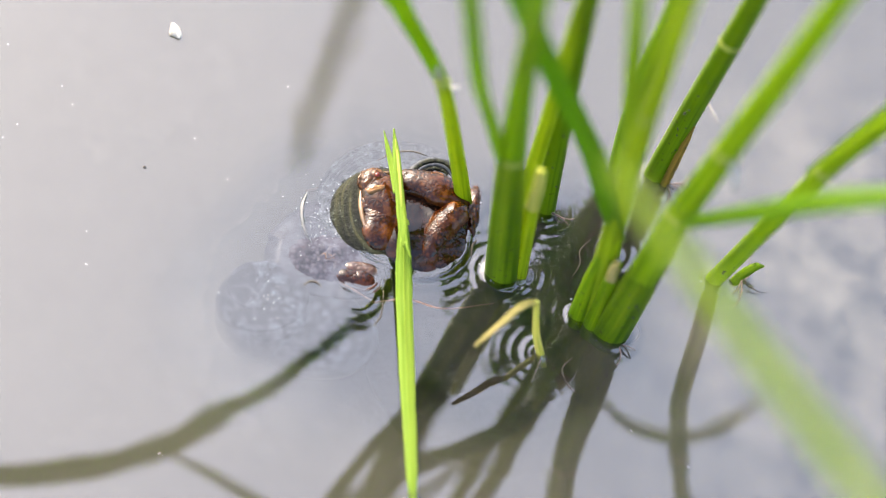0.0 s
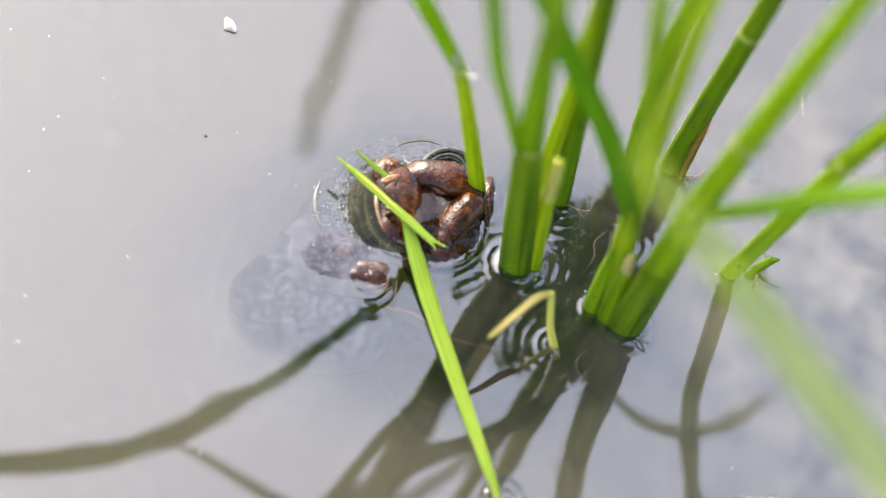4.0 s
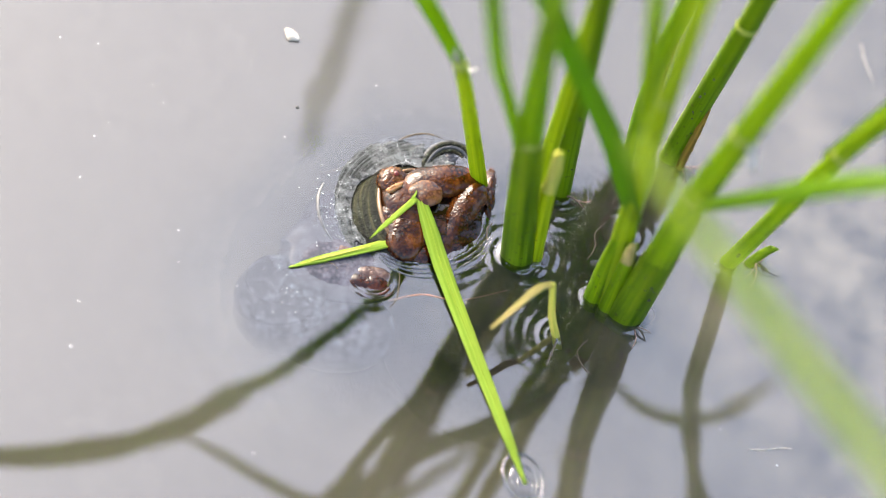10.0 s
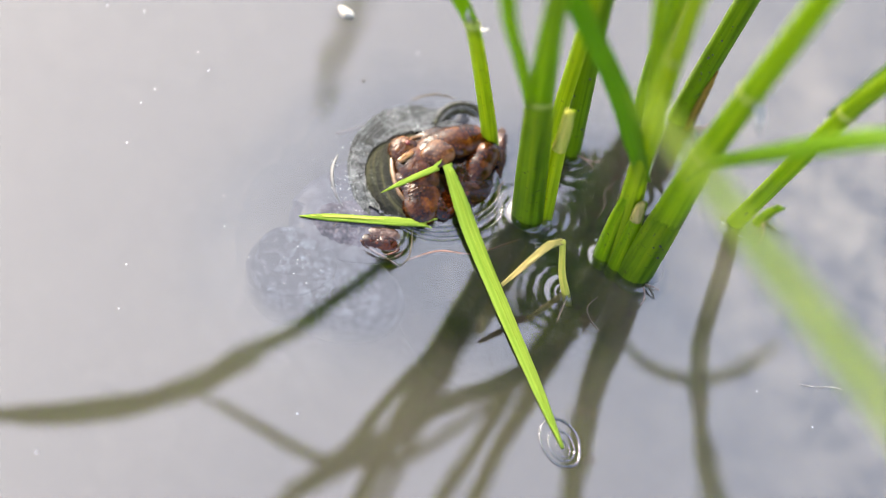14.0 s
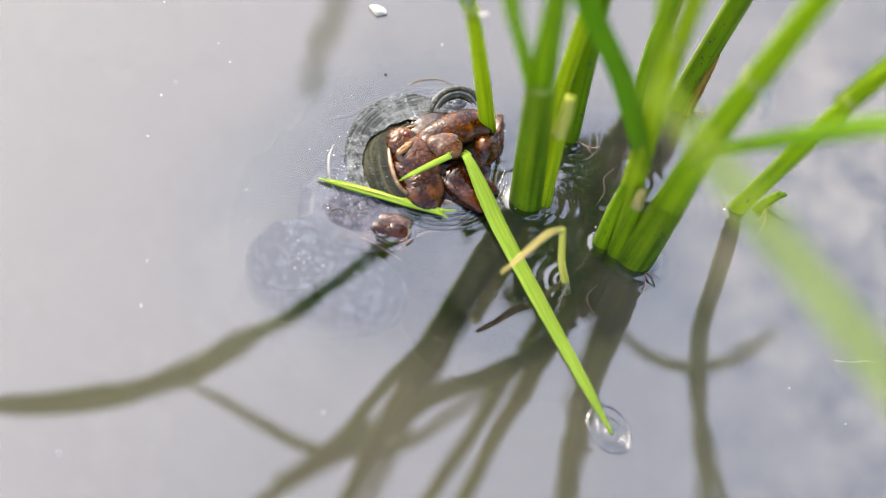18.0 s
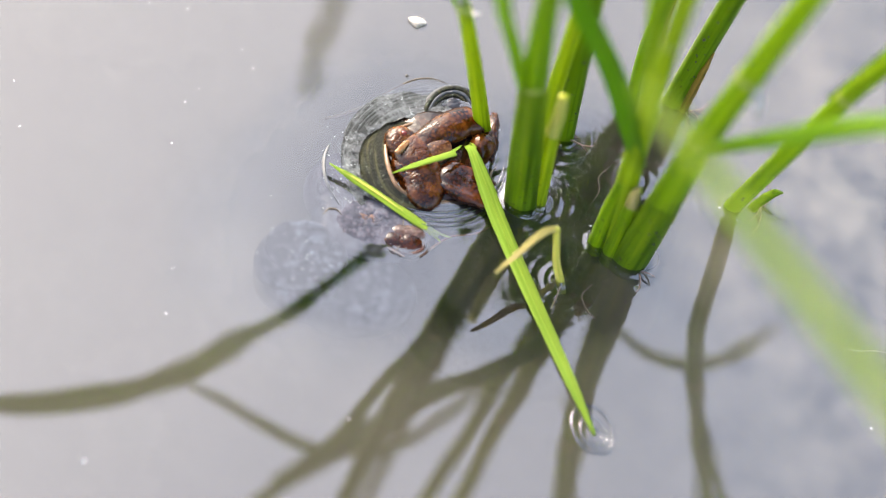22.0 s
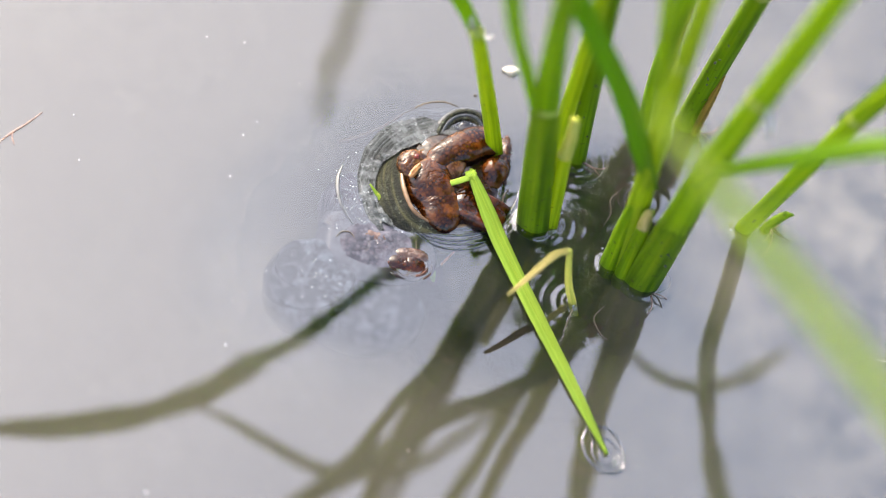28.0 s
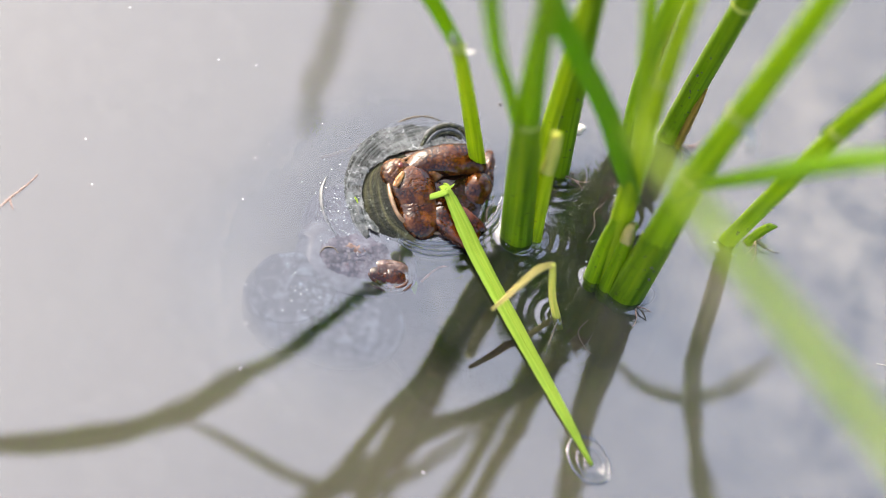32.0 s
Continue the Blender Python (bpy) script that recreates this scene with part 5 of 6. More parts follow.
for px, py, r, rise in PIERCE[:11]:
    for n in range(9):
        a = rnd.uniform(0, 2 * math.pi)
        d = r * rnd.uniform(0.75, 1.15) + rnd.choice((0.1, 0.4, 1.6))
        got = bmesh.ops.create_icosphere(froth, subdivisions=1, radius=rnd.choice((0.14, 0.18, 0.25, 0.34)) * MM)
        bmesh.ops.translate(froth, verts=got["verts"], vec=((px + math.cos(a) * d) * MM, (py + math.sin(a) * d) * MM, 0.12 * MM))
bubbles = part("bubble", froth, M_BUBBLE)
tagged(bubbles, "tiny clear bubbles gathered round the rice stems", "bubbles", kind="stuff")

HAIRS = (([(-26.5, -17.5, 0.2), (-25.6, -15.6, 0.3), (-23.6, -15.0, 0.3), (-22.0, -16.0, 0.2)], "black curled hair of root by the drowned snail"),
         ([(-7.2, -10.6, 0.2), (-6.2, -14.0, 0.3), (-5.6, -18.0, 0.2), (-6.4, -21.0, 0.1)], "thin dark rootlet floating beside the snail"),
         ([(56.4, 46.6, 0.2), (58.6, 47.6, 0.2), (60.2, 46.9, 0.1)], "fine dark root hair at the rear stem"),
         ([(17.0, 12.4, 0.2), (15.2, 11.0, 0.3), (14.6, 8.6, 0.3), (16.0, 7.4, 0.2)], "dark curled root hair at the stem"),
         ([(38.0, 24.8, 0.2), (36.2, 20.6, 0.3), (37.4, 16.8, 0.3), (36.6, 12.4, 0.2)], "long thin dark root drifting in the clump"),
         ([(43.5, -9.6, 0.2), (42.0, -13.8, 0.2), (44.6, -17.4, 0.2), (47.2, -18.6, 0.1)], "dark hair-thin root below the clump"))
for pts, label in HAIRS:
    tagged(part("root_strand", tube(pts, [0.18] + [0.32] * (len(pts) - 2) + [0.12], 24, 6, 0.7), M_ROOT), label, "root")

SPECKS = ((0, -98.3, 8.8, 0.4), (0, -66.1, 12.0, 0.35), (0, -54.4, 4.0, 0.4), (0, -109.2, -2.3, 0.35), (6, -117.9, 18.2, 0.5), (6, -91.3, 14.6, 0.35), (6, -67.6, -31.1, 0.4),
          (9, -31.9, 38.8, 0.35), (9, 97.1, -24.6, 0.6), (13, -71.1, -61.8, 0.5), (13, -76.1, -107.2, 0.8), (13, -95.0, 22.6, 0.45), (19, -62.3, -47.5, 0.45), (19, -8.2, -70.1, 0.6),
          (19, -46.1, -18.7, 0.35), (19, 99.7, -17.6, 0.35), (23, -109.5, -12.1, 0.5), (23, -67.5, -0.5, 0.5), (28, -94.1, -22.3, 0.5), (28, -57.2, -11.6, 0.5), (32, -94.8, 31.8, 0.6))
speck_mesh = part("foam_speck", blob((1, 1, 0.6), amp=0.3, freq=0.3, seed=61, sub=2), M_FOAM)
tagged(speck_mesh, "tiny white foam speck floating on the water", "foam", "specks on the water")
specks = [speck_mesh]
for k in range(1, len(SPECKS)):
    specks.append(copy_thing(speck_mesh, Matrix()))
for ob, (t, x, y, r) in zip(specks, SPECKS):
    ob.scale = (r * 0.25, r * 0.25, r * 0.25)


def part_rows(table, rx=0.0, ry=0.0, dz=0.0):
    return [(t, pose(x * MM, y * MM, (z + dz) * MM, rx, ry, a)) for t, x, y, z, a in table]


def motions():
    walk(eaten, [
        (0.0, aim((-0.0080, 0.0054, 0.0068), (0.0179, -0.0627, 0.0006))),
        (0.5, aim((-0.0095, 0.0046, 0.0068), (0.0184, -0.0620, 0.0006))),
        (1.0, aim((-0.0086, 0.0059, 0.0068), (0.0196, -0.0619, 0.0006))),
        (1.5, aim((-0.0083, 0.0052, 0.0068), (0.0188, -0.0625, 0.0006))),
        (2.0, aim((-0.0092, 0.0068, 0.0068), (0.0167, -0.0639, 0.0006))),
        (2.5, aim((-0.0095, 0.0063, 0.0068), (0.0159, -0.0643, 0.0006))),
        (3.0, aim((-0.0092, 0.0060, 0.0068), (0.0146, -0.0643, 0.0006))),
        (3.5, aim((-0.0093, 0.0018, 0.0068), (0.0349, -0.0568, 0.0006))),
        (5.5, aim((-0.0121, 0.0095, 0.0068), (0.0368, -0.0576, 0.0006))),
        (6.0, aim((-0.0116, 0.0094, 0.0068), (0.0409, -0.0562, 0.0006))),
        (6.5, aim((-0.0118, 0.0097, 0.0068), (0.0402, -0.0564, 0.0006))),
        (7.0, aim((-0.0104, 0.0091, 0.0068), (0.0415, -0.0551, 0.0006))),
        (7.5, aim((-0.0095, 0.0090, 0.0068), (0.0481, -0.0475, 0.0006))),
        (8.0, aim((-0.0092, 0.0089, 0.0068), (0.0361, -0.0572, 0.0006))),
        (8.5, aim((-0.0092, 0.0085, 0.0068), (0.0288, -0.0630, 0.0006))),
        (9.0, aim((-0.0094, 0.0088, 0.0068), (0.0320, -0.0618, 0.0006))),
        (9.5, aim((-0.0094, 0.0088, 0.0068), (0.0351, -0.0581, 0.0006))),
        (10.0, aim((-0.0090, 0.0090, 0.0068), (0.0393, -0.0525, 0.0006))),
        (10.5, aim((-0.0099, 0.0077, 0.0068), (0.0428, -0.0515, 0.0006))),
        (11.0, aim((-0.0083, 0.0085, 0.0068), (0.0466, -0.0469, 0.0006))),
        (11.5, aim((-0.0078, 0.0093, 0.0068), (0.0487, -0.0424, 0.0006))),
        (12.0, aim((-0.0080, 0.0089, 0.0068), (0.0502, -0.0459, 0.0006))),
        (12.5, aim((-0.0065, 0.0083, 0.0068), (0.0446, -0.0545, 0.0006))),
        (13.0, aim((-0.0055, 0.0084, 0.0068), (0.0425, -0.0593, 0.0006))),
        (13.5, aim((-0.0046, 0.0078, 0.0068), (0.0415, -0.0566, 0.0006))),
        (14.0, aim((-0.0038, 0.0072, 0.0068), (0.0464, -0.0524, 0.0006))),
        (14.5, aim((-0.0034, 0.0066, 0.0068), (0.0512, -0.0506, 0.0006))),
        (16.5, aim((-0.0037, 0.0083, 0.0068), (0.0649, -0.0357, 0.0006))),
        (17.0, aim((-0.0005, 0.0080, 0.0068), (0.0623, -0.0344, 0.0006))),
        (17.5, aim((0.0006, 0.0081, 0.0068), (0.0620, -0.0355, 0.0006))),
        (18.0, aim((0.0020, 0.0085, 0.0068), (0.0562, -0.0451, 0.0006))),
        (18.5, aim((0.0024, 0.0097, 0.0068), (0.0564, -0.0437, 0.0006))),
        (19.0, aim((0.0014, 0.0096, 0.0068), (0.0643, -0.0419, 0.0006))),
        (19.5, aim((0.0027, 0.0089, 0.0068), (0.0635, -0.0386, 0.0006))),
        (20.0, aim((0.0002, 0.0095, 0.0068), (0.0654, -0.0399, 0.0006))),
        (20.5, aim((0.0023, 0.0103, 0.0068), (0.0622, -0.0404, 0.0006))),
        (21.0, aim((0.0030, 0.0121, 0.0068), (0.0537, -0.0512, 0.0006))),
        (21.5, aim((0.0035, 0.0114, 0.0068), (0.0512, -0.0537, 0.0006))),
        (22.0, aim((0.0038, 0.0113, 0.0068), (0.0554, -0.0488, 0.0006))),
        (22.5, aim((0.0023, 0.0108, 0.0068), (0.0591, -0.0445, 0.0006))),
        (23.0, aim((0.0023, 0.0108, 0.0068), (0.0609, -0.0469, 0.0006))),
        (23.5, aim((0.0034, 0.0107, 0.0068), (0.0595, -0.0469, 0.0006))),
        (24.0, aim((0.0031, 0.0108, 0.0068), (0.0596, -0.0461, 0.0006))),
        (24.5, aim((0.0038, 0.0111, 0.0068), (0.0603, -0.0448, 0.0006))),
        (25.0, aim((0.0016, 0.0104, 0.0068), (0.0636, -0.0433, 0.0006))),
        (25.5, aim((0.0018, 0.0108, 0.0068), (0.0608, -0.0436, 0.0006))),
        (27.5, aim((0.0013, 0.0095, 0.0068), (0.0604, -0.0476, 0.0006))),
        (28.0, aim((0.0012, 0.0093, 0.0068), (0.0578, -0.0514, 0.0006))),
        (28.5, aim((0.0008, 0.0105, 0.0068), (0.0568, -0.0497, 0.0006))),
        (29.0, aim((0.0001, 0.0103, 0.0068), (0.0533, -0.0545, 0.0006))),
        (29.5, aim((0.0003, 0.0102, 0.0068), (0.0550, -0.0533, 0.0006))),
        (30.0, aim((0.0014, 0.0102, 0.0068), (0.0554, -0.0525, 0.0006))),
        (30.5, aim((0.0001, 0.0101, 0.0068), (0.0557, -0.0510, 0.0006))),
        (31.0, aim((-0.0006, 0.0103, 0.0068), (0.0493, -0.0545, 0.0006))),
        (31.5, aim((-0.0011, 0.0094, 0.0068), (0.0464, -0.0562, 0.0006))),
        (32.0, aim((-0.0009, 0.0085, 0.0068), (0.0566, -0.0494, 0.0006))),
    ])
    walk(ripple, [
        (0.0, pose(0.0206, -0.0698, 0.0002, 0, 0, -69)),
        (0.5, pose(0.0216, -0.0696, 0.0002, 0, 0, -67)),
        (1.0, pose(0.0223, -0.0684, 0.0002, 0, 0, -67)),
        (1.5, pose(0.0217, -0.0695, 0.0002, 0, 0, -68)),
        (2.0, pose(0.0185, -0.0688, 0.0002, 0, 0, -70)),
        (2.5, pose(0.0178, -0.0694, 0.0002, 0, 0, -70)),
        (3.0, pose(0.0166, -0.0702, 0.0002, 0, 0, -71)),
        (3.5, pose(0.0392, -0.0624, 0.0002, 0, 0, -53)),
        (5.5, pose(0.0353, -0.0555, 0.0002, 0, 0, -54)),
        (6.0, pose(0.0388, -0.0535, 0.0002, 0, 0, -51)),
        (6.5, pose(0.0379, -0.0536, 0.0002, 0, 0, -52)),
        (7.0, pose(0.0402, -0.0535, 0.0002, 0, 0, -51)),
        (7.5, pose(0.0480, -0.0474, 0.0002, 0, 0, -44)),
        (8.0, pose(0.0363, -0.0575, 0.0002, 0, 0, -56)),
        (8.5, pose(0.0286, -0.0626, 0.0002, 0, 0, -62)),
        (9.0, pose(0.0313, -0.0606, 0.0002, 0, 0, -60)),
        (9.5, pose(0.0352, -0.0583, 0.0002, 0, 0, -56)),
        (10.0, pose(0.0407, -0.0543, 0.0002, 0, 0, -52)),
        (10.5, pose(0.0437, -0.0525, 0.0002, 0, 0, -48)),
        (11.0, pose(0.0483, -0.0487, 0.0002, 0, 0, -45)),
        (11.5, pose(0.0516, -0.0451, 0.0002, 0, 0, -42)),
        (12.0, pose(0.0506, -0.0463, 0.0002, 0, 0, -43)),
        (12.5, pose(0.0443, -0.0542, 0.0002, 0, 0, -51)),
        (13.0, pose(0.0411, -0.0573, 0.0002, 0, 0, -55)),
        (13.5, pose(0.0422, -0.0577, 0.0002, 0, 0, -54)),
        (14.0, pose(0.0480, -0.0544, 0.0002, 0, 0, -50)),
        (14.5, pose(0.0522, -0.0516, 0.0002, 0, 0, -46)),
        (16.5, pose(0.0641, -0.0352, 0.0002, 0, 0, -33)),
        (17.0, pose(0.0662, -0.0370, 0.0002, 0, 0, -34)),
        (17.5, pose(0.0663, -0.0385, 0.0002, 0, 0, -35)),
        (18.0, pose(0.0592, -0.0482, 0.0002, 0, 0, -45)),
        (18.5, pose(0.0596, -0.0469, 0.0002, 0, 0, -45)),
        (19.0, pose(0.0637, -0.0414, 0.0002, 0, 0, -39)),
        (19.5, pose(0.0661, -0.0407, 0.0002, 0, 0, -38)),
        (20.0, pose(0.0644, -0.0392, 0.0002, 0, 0, -37)),
        (20.5, pose(0.0637, -0.0417, 0.0002, 0, 0, -40)),
        (21.0, pose(0.0534, -0.0508, 0.0002, 0, 0, -51)),
        (21.5, pose(0.0512, -0.0536, 0.0002, 0, 0, -54)),
        (22.0, pose(0.0563, -0.0498, 0.0002, 0, 0, -49)),
        (22.5, pose(0.0600, -0.0454, 0.0002, 0, 0, -44)),
        (23.0, pose(0.0597, -0.0457, 0.0002, 0, 0, -45)),
        (23.5, pose(0.0596, -0.0470, 0.0002, 0, 0, -46)),
        (24.0, pose(0.0598, -0.0463, 0.0002, 0, 0, -45)),
        (24.5, pose(0.0610, -0.0456, 0.0002, 0, 0, -45)),
        (25.0, pose(0.0625, -0.0424, 0.0002, 0, 0, -41)),
        (25.5, pose(0.0611, -0.0438, 0.0002, 0, 0, -43)),
        (27.5, pose(0.0592, -0.0465, 0.0002, 0, 0, -44)),
        (28.0, pose(0.0561, -0.0496, 0.0002, 0, 0, -47)),
        (28.5, pose(0.0556, -0.0485, 0.0002, 0, 0, -47)),
        (29.0, pose(0.0513, -0.0519, 0.0002, 0, 0, -51)),
        (29.5, pose(0.0529, -0.0508, 0.0002, 0, 0, -49)),
        (30.0, pose(0.0540, -0.0509, 0.0002, 0, 0, -49)),
        (30.5, pose(0.0543, -0.0495, 0.0002, 0, 0, -48)),
        (31.0, pose(0.0485, -0.0535, 0.0002, 0, 0, -52)),
        (31.5, pose(0.0462, -0.0558, 0.0002, 0, 0, -54)),
        (32.0, pose(0.0559, -0.0486, 0.0002, 0, 0, -45)),
    ])
    walk(strip1, [
        (0.0, aim((-0.0215, 0.0280, 0.0096), (-0.0124, 0.0123, 0.0084))),
        (1.0, aim((-0.0218, 0.0285, 0.0096), (-0.0129, 0.0129, 0.0084))),
        (2.0, aim((-0.0212, 0.0299, 0.0096), (-0.0133, 0.0138, 0.0084))),
        (3.0, aim((-0.0195, 0.0307, 0.0096), (-0.0121, 0.0144, 0.0084))),
        (3.5, aim((-0.0296, 0.0244, 0.0096), (-0.0184, 0.0145, 0.0024))),
        (5.5, aim((-0.0260, 0.0005, 0.0072), (-0.0112, 0.0098, 0.0080))),
        (6.0, aim((-0.0269, 0.0022, 0.0072), (-0.0114, 0.0099, 0.0080))),
        (7.0, aim((-0.0258, 0.0010, 0.0072), (-0.0104, 0.0100, 0.0080))),
        (8.0, aim((-0.0190, -0.0050, 0.0070), (-0.0098, 0.0090, 0.0080))),
        (9.0, aim((-0.0167, -0.0091, 0.0070), (-0.0105, 0.0082, 0.0070))),
        (11.0, aim((-0.0183, -0.0070, 0.0070), (-0.0090, 0.0075, 0.0062))),
        (13.0, aim((-0.0193, -0.0075, 0.0072), (-0.0086, 0.0050, 0.0068))),
        (14.5, aim((-0.0170, -0.0070, 0.0072), (-0.0072, 0.0050, 0.0066))),
        (18.0, aim((-0.0134, -0.0062, 0.0074), (-0.0052, 0.0046, 0.0064))),
        (19.5, aim((-0.0125, -0.0055, 0.0078), (-0.0010, 0.0075, 0.0072))),
        (21.0, aim((-0.0134, -0.0042, 0.0070), (0.0030, 0.0112, 0.0086))),
        (23.0, aim((-0.0138, -0.0022, 0.0066), (0.0025, 0.0106, 0.0086))),
        (25.0, aim((-0.0133, 0.0000, 0.0000), (0.0022, 0.0104, 0.0074))),
        (28.0, aim((-0.0136, 0.0003, -0.0008), (0.0017, 0.0100, 0.0070))),
        (30.0, aim((-0.0138, 0.0014, -0.0010), (0.0012, 0.0105, 0.0070))),
        (32.0, aim((-0.0148, 0.0004, -0.0010), (0.0000, 0.0092, 0.0070))),
    ])
    walk(strip2, [
        (0.0, aim((-0.0193, 0.0293, 0.0102), (-0.0050, -0.0033, 0.0075))),
        (1.0, aim((-0.0194, 0.0292, 0.0102), (-0.0053, -0.0036, 0.0075))),
        (2.0, aim((-0.0201, 0.0304, 0.0102), (-0.0063, -0.0030, 0.0075))),
        (3.0, aim((-0.0186, 0.0311, 0.0102), (-0.0063, -0.0027, 0.0075))),
        (3.5, aim((-0.0279, 0.0245, 0.0102), (-0.0063, -0.0007, 0.0075))),
        (5.5, aim((-0.0352, -0.0185, 0.0004), (-0.0079, -0.0005, 0.0024))),
        (6.0, aim((-0.0340, -0.0191, 0.0004), (-0.0073, -0.0006, 0.0024))),
        (7.0, aim((-0.0336, -0.0178, 0.0004), (-0.0072, 0.0006, 0.0022))),
        (8.0, aim((-0.0326, -0.0202, 0.0004), (-0.0061, 0.0001, 0.0016))),
        (9.0, aim((-0.0327, -0.0234, 0.0004), (-0.0082, -0.0020, 0.0015))),
        (11.0, aim((-0.0349, -0.0173, 0.0004), (-0.0072, -0.0007, 0.0011))),
        (13.0, aim((-0.0347, -0.0186, 0.0003), (-0.0042, -0.0039, 0.0014))),
        (14.0, aim((-0.0357, -0.0182, 0.0003), (-0.0023, -0.0069, 0.0013))),
        (16.5, aim((-0.0338, -0.0121, 0.0005), (-0.0017, -0.0050, 0.0012))),
        (19.0, aim((-0.0312, -0.0087, 0.0012), (0.0013, -0.0070, 0.0014))),
        (20.0, aim((-0.0305, -0.0088, 0.0012), (0.0011, -0.0061, 0.0014))),
        (21.0, aim((-0.0314, -0.0082, 0.0030), (0.0015, -0.0070, 0.0001))),
        (22.0, aim((-0.0294, -0.0050, 0.0036), (0.0030, -0.0115, -0.0007))),
        (23.0, aim((-0.0280, -0.0014, 0.0042), (0.0010, -0.0162, -0.0018))),
        (24.0, aim((-0.0264, -0.0022, 0.0040), (0.0016, -0.0170, -0.0034))),
        (25.0, aim((-0.0254, -0.0023, 0.0036), (0.0026, -0.0160, -0.0056))),
        (27.5, aim((-0.0234, -0.0006, 0.0022), (0.0034, -0.0156, -0.0088))),
        (28.0, aim((-0.0232, -0.0007, 0.0020), (0.0036, -0.0160, -0.0092))),
        (31.0, aim((-0.0231, 0.0006, 0.0012), (0.0035, -0.0157, -0.0100))),
        (32.0, aim((-0.0231, 0.0006, 0.0012), (0.0035, -0.0157, -0.0100))),
    ])
    walk(seed_husk, [(t, pose(x * MM, y * MM, 0.0003, 0, 0, 40 + t * 2.4)) for t, x, y in (
        (0, -81.4, 39.7), (3, -73.2, 42.0), (6, -66.0, 41.7), (9, -58.0, 44.1), (13, -47.0, 44.4), (16.5, -37.0, 43.7), (19, -30.9, 44.9), (21, -24.8, 45.9), (23, -18.1, 44.8), (25, -12.0, 44.6), (28, 0.9, 46.9), (30, 12.7, 42.9), (32, 25.2, 42.8))])
    walk(fibre, [(t, pose(x * MM, y * MM, 0.0002, 0, 0, a)) for t, x, y, a in ((0, 54.3, 74.8, 20), (6, 79.4, 90.7, -5), (9, 86, 98.4, 10), (13, 94, 97.1, 15), (32, 135, 104, 30))])
    walk(streak, [(t, pose(x * MM, y * MM, 0.0002, 0, 0, a)) for t, x, y, a in ((0, 88, -36, 20), (6, 97.5, -28.7, 25), (9, 95, -23.3, 30), (13, 102.9, -13.7, 20), (19, 112.5, -3.1, 25), (23, 114.5, 0.2, 20), (32, 122, 8, 20))])
    walk(twig, [(t, pose(x * MM, y * MM, 0.0002, 0, 0, a)) for t, x, y, a in ((0, -190, 8, 10), (25, -121.3, -14.9, 20), (28, -111.2, -19.3, 25), (32, -103.3, -30.4, 30))])
    walk(dark_bit, [(t, pose(x * MM, y * MM, 0.0002)) for t, x, y in ((0, -75.1, -1.1), (6, -60.2, 14.6), (9, -50.8, 23.0), (13, -35.9, 26.4), (19, -24.3, 27.3), (32, 4, 42))])
    for ob, (t, x, y, r) in zip(specks, SPECKS):
        walk(ob, [(0.0, pose((x - 1.9 * t) * MM, (y - 0.3 * t) * MM, 0.0001)), (32.0, pose((x + 1.9 * (32 - t)) * MM, (y + 0.3 * (32 - t)) * MM, 0.0001))])
    # the big shell slides and rocks a little as the snail pulls
    walk(coat, [(t, pose(x * MM, y * MM, z * MM, 0, 0, a) @ REST)
                for t, x, y, z, a in ((0, 0, -0.6, -0.7, 0), (3, 0.2, -1.8, -0.6, 1), (6, 0.6, -2.8, -0.2, 2), (9, 0.3, -4.0, 0.0, 3), (13, 0, -5.9, 0.2, 4), (18, 0.4, -7.2, 0.2, 5), (21, 0.9, -6.9, 0.2, 5), (25, 1.2, -7.0, 0.2, 6), (28, 1.9, -7.4, 0.2, 7), (32, 3.0, -5.2, 0.2, 6))])
    walk(body_shell, [(t, pose(x * MM, y * MM, 0, 0, 0, a) @ REST)
                      for t, x, y, a in ((0, 0, 0, 0), (3, 0.2, -1.4, 1), (6, 0.6, -2.8, 2), (9, 0.3, -4.0, 3), (13, 0, -5.9, 4), (18, 0.4, -7.2, 5), (21, 0.9, -6.9, 5), (25, 1.2, -7.0, 6), (28, 1.9, -7.4, 7), (32, 3.0, -5.2, 6))])
    HEAD_X, BODY_X = -1.0, -0.9
    HEAD = ((0, -7.0, 6.7), (3, -6.6, 7.0), (6, -7.0, 4.5), (9, -6.6, 2.6), (13, -7.4, -0.2), (18, -6.9, -2.4), (21, -6.0, -2.3), (28, -6.0, -2.4), (32, -5.6, -0.6))
    walk(head, part_rows([(t, x + 1.2 + HEAD_X, y + 0.4, 4.6, 0) for t, x, y in HEAD]))
    walk(bar, part_rows([(t, x + 1.0 + HEAD_X, y - 2.6, 8.3, 15 + t * 1.2) for t, x, y in HEAD]))
    walk(eye, part_rows([(t, x + 2.0 + HEAD_X, y + 1.8, 7.8, 0) for t, x, y in HEAD]))
    BLOCK = ((0, -6.4, -1.6, 0), (3, -6.2, -1.8, 3), (6, -5.4, -6.2, 6), (9, -5.4, -9.0, 8), (13, -5.2, -11.0, 12), (18, -3.6, -11.6, 20), (21, -2.6, -11.0, 20), (28, -1.2, -11.0, 25), (32, -1.7, -8.5, 15))
    walk(cheek, part_rows([(t, x + 1.2 + BODY_X, y, 2.8, a) for t, x, y, a in BLOCK]))
    walk(throat, part_rows([(h[0], (h[1] + b[1]) * 0.5 + 1.6, (h[2] + b[2]) * 0.5 + 0.2, 4.2, b[3] * 0.5) for h in HEAD for b in BLOCK if h[0] == b[0]]))
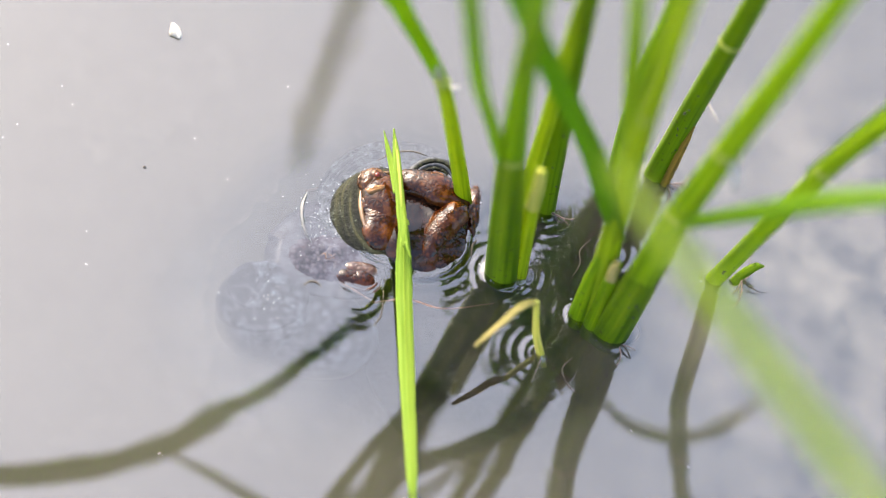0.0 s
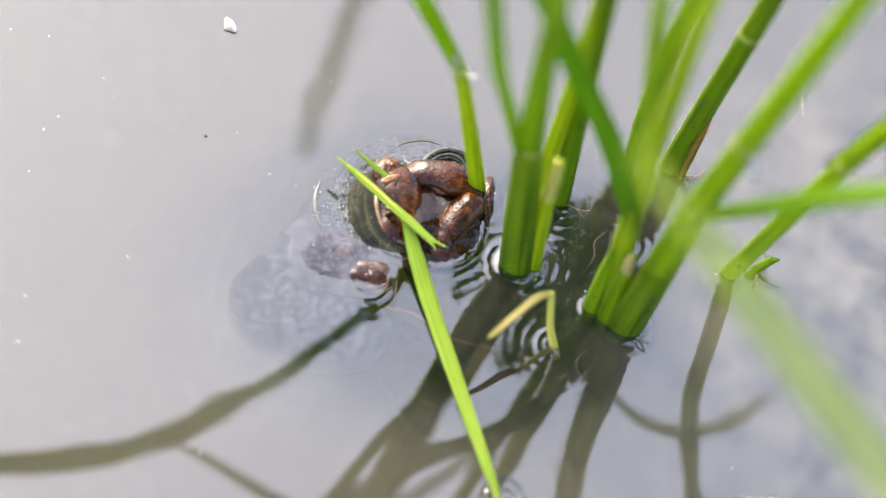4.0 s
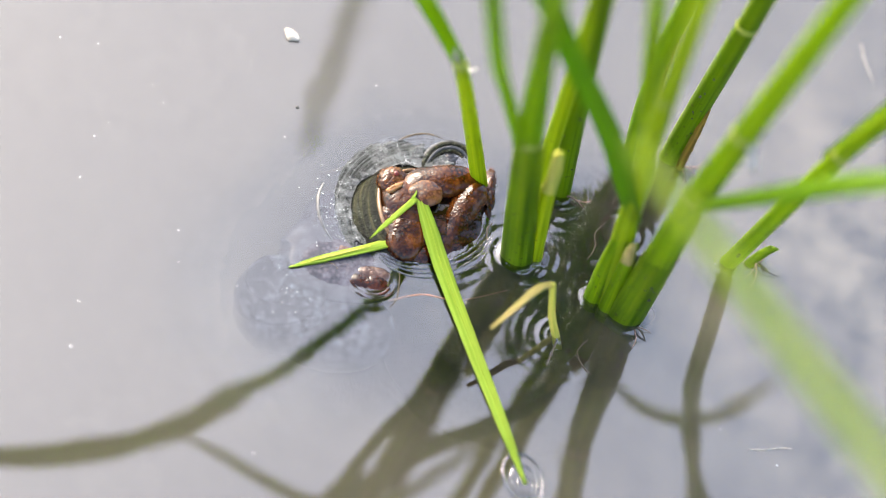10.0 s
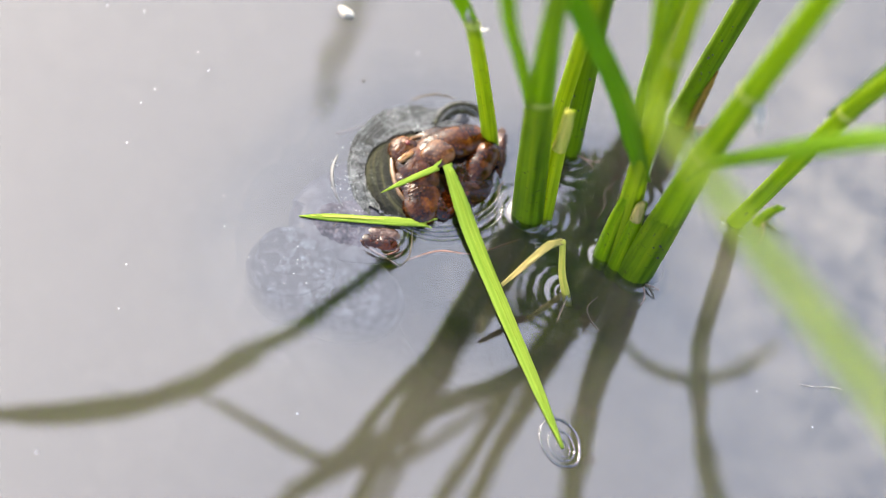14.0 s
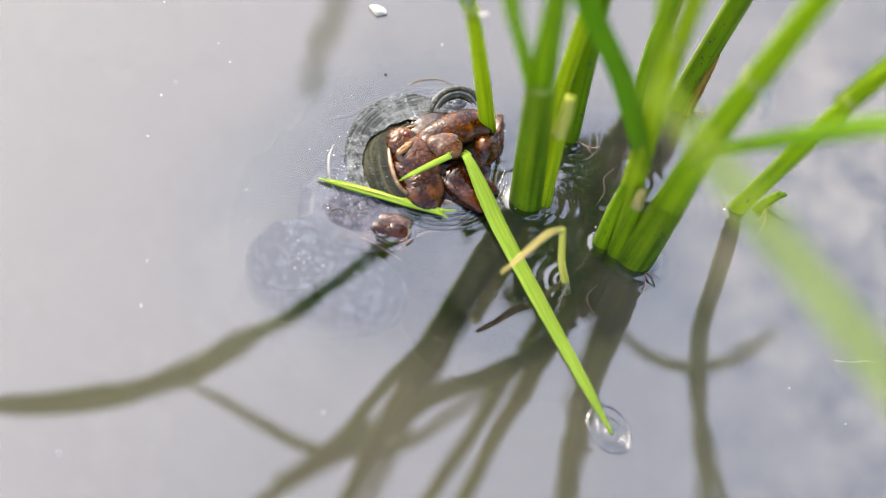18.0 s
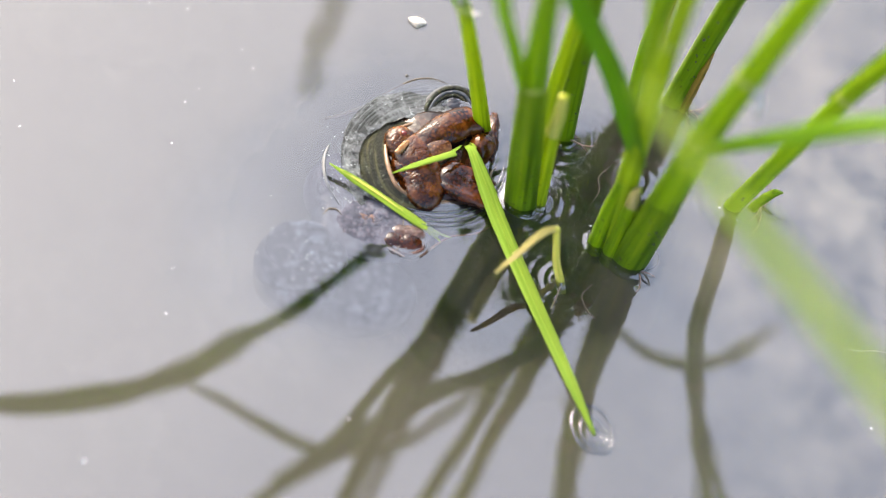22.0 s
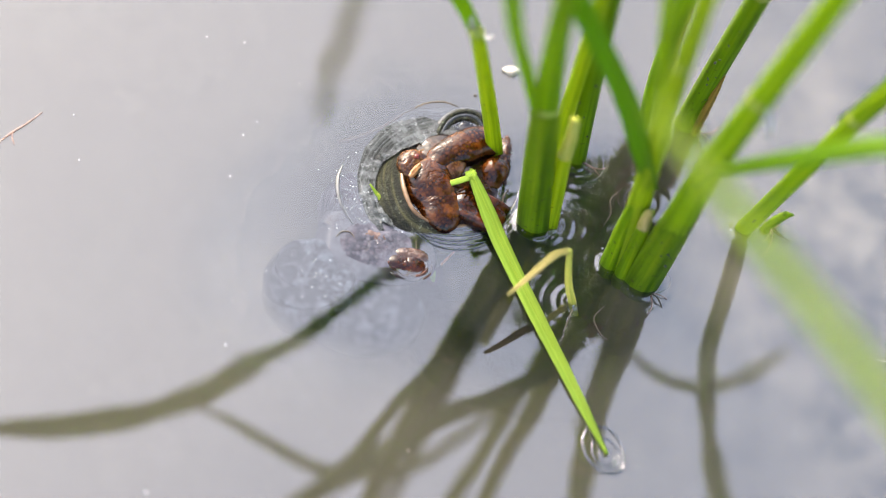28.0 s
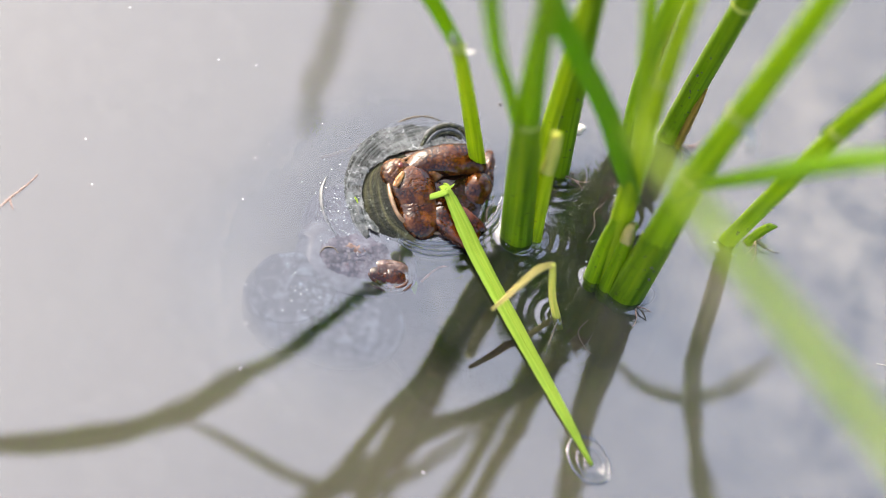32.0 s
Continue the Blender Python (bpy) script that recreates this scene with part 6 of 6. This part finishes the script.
    walk(belly, part_rows([(t, x + 4.0 + BODY_X, y - 3.8, 0.9, a + 15) for t, x, y, a in BLOCK]))
    walk(fold, part_rows(((0, 7.4, 5.2, 4.6, -20), (3, 7.6, 5.6, 4.6, -18), (6, 6.2, 3.2, 5.2, -5), (9, 5.2, 1.6, 5.2, 2), (13, 5.2, 1.0, 5.2, 12), (18, 6.2, 0.4, 5.2, 22), (21, 6.2, 0.2, 5.2, 28), (28, 6.8, 1.6, 5.2, 25), (32, 7.2, 2.6, 5.0, 5))))
    walk(foot, [(t, pose(x * MM, y * MM, z * MM, 0, ry, a)) for t, x, y, z, ry, a in (
        (0, 8.8, -6.6, 4.0, -12, 52), (3, 9.2, -6.6, 4.0, -12, 52), (6, 9.2, -7.4, 4.0, -12, 54), (9, 9.9, -6.9, 3.9, -12, 56), (11, 10.6, -6.2, 3.6, -15, 60),
        (13, 11.0, -6.2, 3.0, -24, 64), (18, 12.9, -6.2, -1.2, -52, 66), (23, 13.2, -6.0, -1.2, -52, 66), (28, 13.1, -6.8, -0.8, -48, 66), (32, 12.8, -7.2, -0.4, -44, 62))])
    walk(wavelets, [(t, big.matrix_basis @ pose((x + 5.0) * MM, (y + 0.4) * MM, 3.15 * MM, 0, 0, a * 0.4)) for t, x, y, a in BLOCK])
    walk(palp, part_rows(((0, 2.4, -8.2, 0.4, 70), (6, 0.4, -13.0, 1.2, 70), (9, 1.2, -12.6, 2.0, 70), (13, 2.6, -12.3, 2.8, 68), (15, 5.0, -13.2, 3.4, 10), (16.5, 8.2, -14.0, 3.6, -35), (19, 9.8, -14.2, 4.2, -42), (23, 10.2, -13.8, 4.6, -28), (28, 10.6, -14.4, 4.0, -30), (32, 8.8, -14.0, 4.0, -45))))
    walk(pad, part_rows(((0, 8.4, 6.0, 5.6, 0), (3, 8.4, 5.6, 5.6, 0), (6, 4.4, 1.4, 6.8, 0), (8, 2.2, -1.2, 7.6, 0), (9, 1.6, -1.8, 7.6, 0), (13, 1.1, -2.1, 7.8, 20), (19, 4.1, -4.4, 7.8, -10), (23, 2.6, -4.6, 6.0, 30), (28, 3.8, -2.2, 5.6, 40), (32, 3.2, 1.2, 5.4, 20))))

    # the drowned snails drift with the water
    def at_time(tab, t):
        for a, b in zip(tab, tab[1:]):
            if t <= b[0]:
                u = (t - a[0]) / (b[0] - a[0])
                return a[1] + (b[1] - a[1]) * u, a[2] + (b[2] - a[2]) * u
        return tab[-1][1], tab[-1][2]

    def drift(tab, cx, cy, z):
        c, q = math.cos(radians(23.9)), math.sin(radians(23.9))
        return [(t, pose((cx + c * x - q * y) * MM, (cy + q * x + c * y) * MM, z * MM, 0, 0, 23.9)) for t, x, y in tab]
    LOW = ((0, -0.6, 6.6), (6, -0.2, 5.0), (9, -0.2, 4.2), (13, -1.6, 0.0), (19, 0.4, -2.8), (23, 3.6, -2.4), (28, 2.2, -1.4), (32, 1.2, -0.6))
    walk(low, drift(LOW, -30.6, -30.0, LOW_Z))
    walk(pale, drift(((0, 0.4, 3.0), (9, 0.2, 1.4), (13, -0.2, -2.6), (19, 0.2, -4.2), (23, 0.4, -4.2), (32, 0.8, -2.4)), -27.4, -2.3, -10.0))
    HEAD2 = ((0, 23.0, 12.6), (6, 22.4, 8.8), (9, 21.8, 6.8), (13, 20.6, 5.4), (19, 26.0, 5.4), (21, 28.6, 4.0), (23, 28.6, 1.4), (28, 26.6, 2.2), (32, 25.8, 3.2))
    free = [(t, x - at_time(LOW, t)[0], y - at_time(LOW, t)[1]) for t, x, y in HEAD2]
    walk(head2, part_rows([(t, x - 0.6, y - 0.2, 10.2, -12) for t, x, y in free]))
    walk(brow, part_rows([(t, x + 1.0, y + 2.4, 10.6, -20) for t, x, y in free]))
    walk(flap, part_rows([(t, x - 7.2, y + 5.2, 9.6, -10) for t, x, y in free]))
    for ob in folds:
        walk(ob, part_rows([(t, x - 0.2, y + 0.2, 11.15, -25) for t, x, y in free]))
    for ob, sink in ((feeler, 10.7), (feeler2, 10.3)):
        walk(ob, part_rows([(t, x, y, sink, 0) for t, x, y in free]))
    walk(tent, [(t, aim(((x - at_time(LOW, t)[0]) * MM, (y - at_time(LOW, t)[1]) * MM, 0.0112), ((u - at_time(LOW, t)[0]) * MM, (v - at_time(LOW, t)[1]) * MM, w * MM))) for t, x, y, u, v, w in (
        (0, 26.4, 5.2, 53.2, 3.3, 11.7), (6, 25.3, 0.6, 66.9, -23.1, 11.4), (9, 25.5, 0.9, 52.6, -0.8, 11.7), (13, 27.4, -0.2, 63.6, 3.8, 11.8), (16.5, 26.3, 0.7, 46.1, 7.3, 11.0),
        (19, 26.2, -0.9, 41.6, 8.0, 8.0), (23, 35.4, -1.5, 53.9, 7.9, 8.0), (28, 35.2, 1.6, 44.3, 8.9, 6.0), (32, 34.2, 1.1, 43.1, 7.5, 6.0))])


motions()
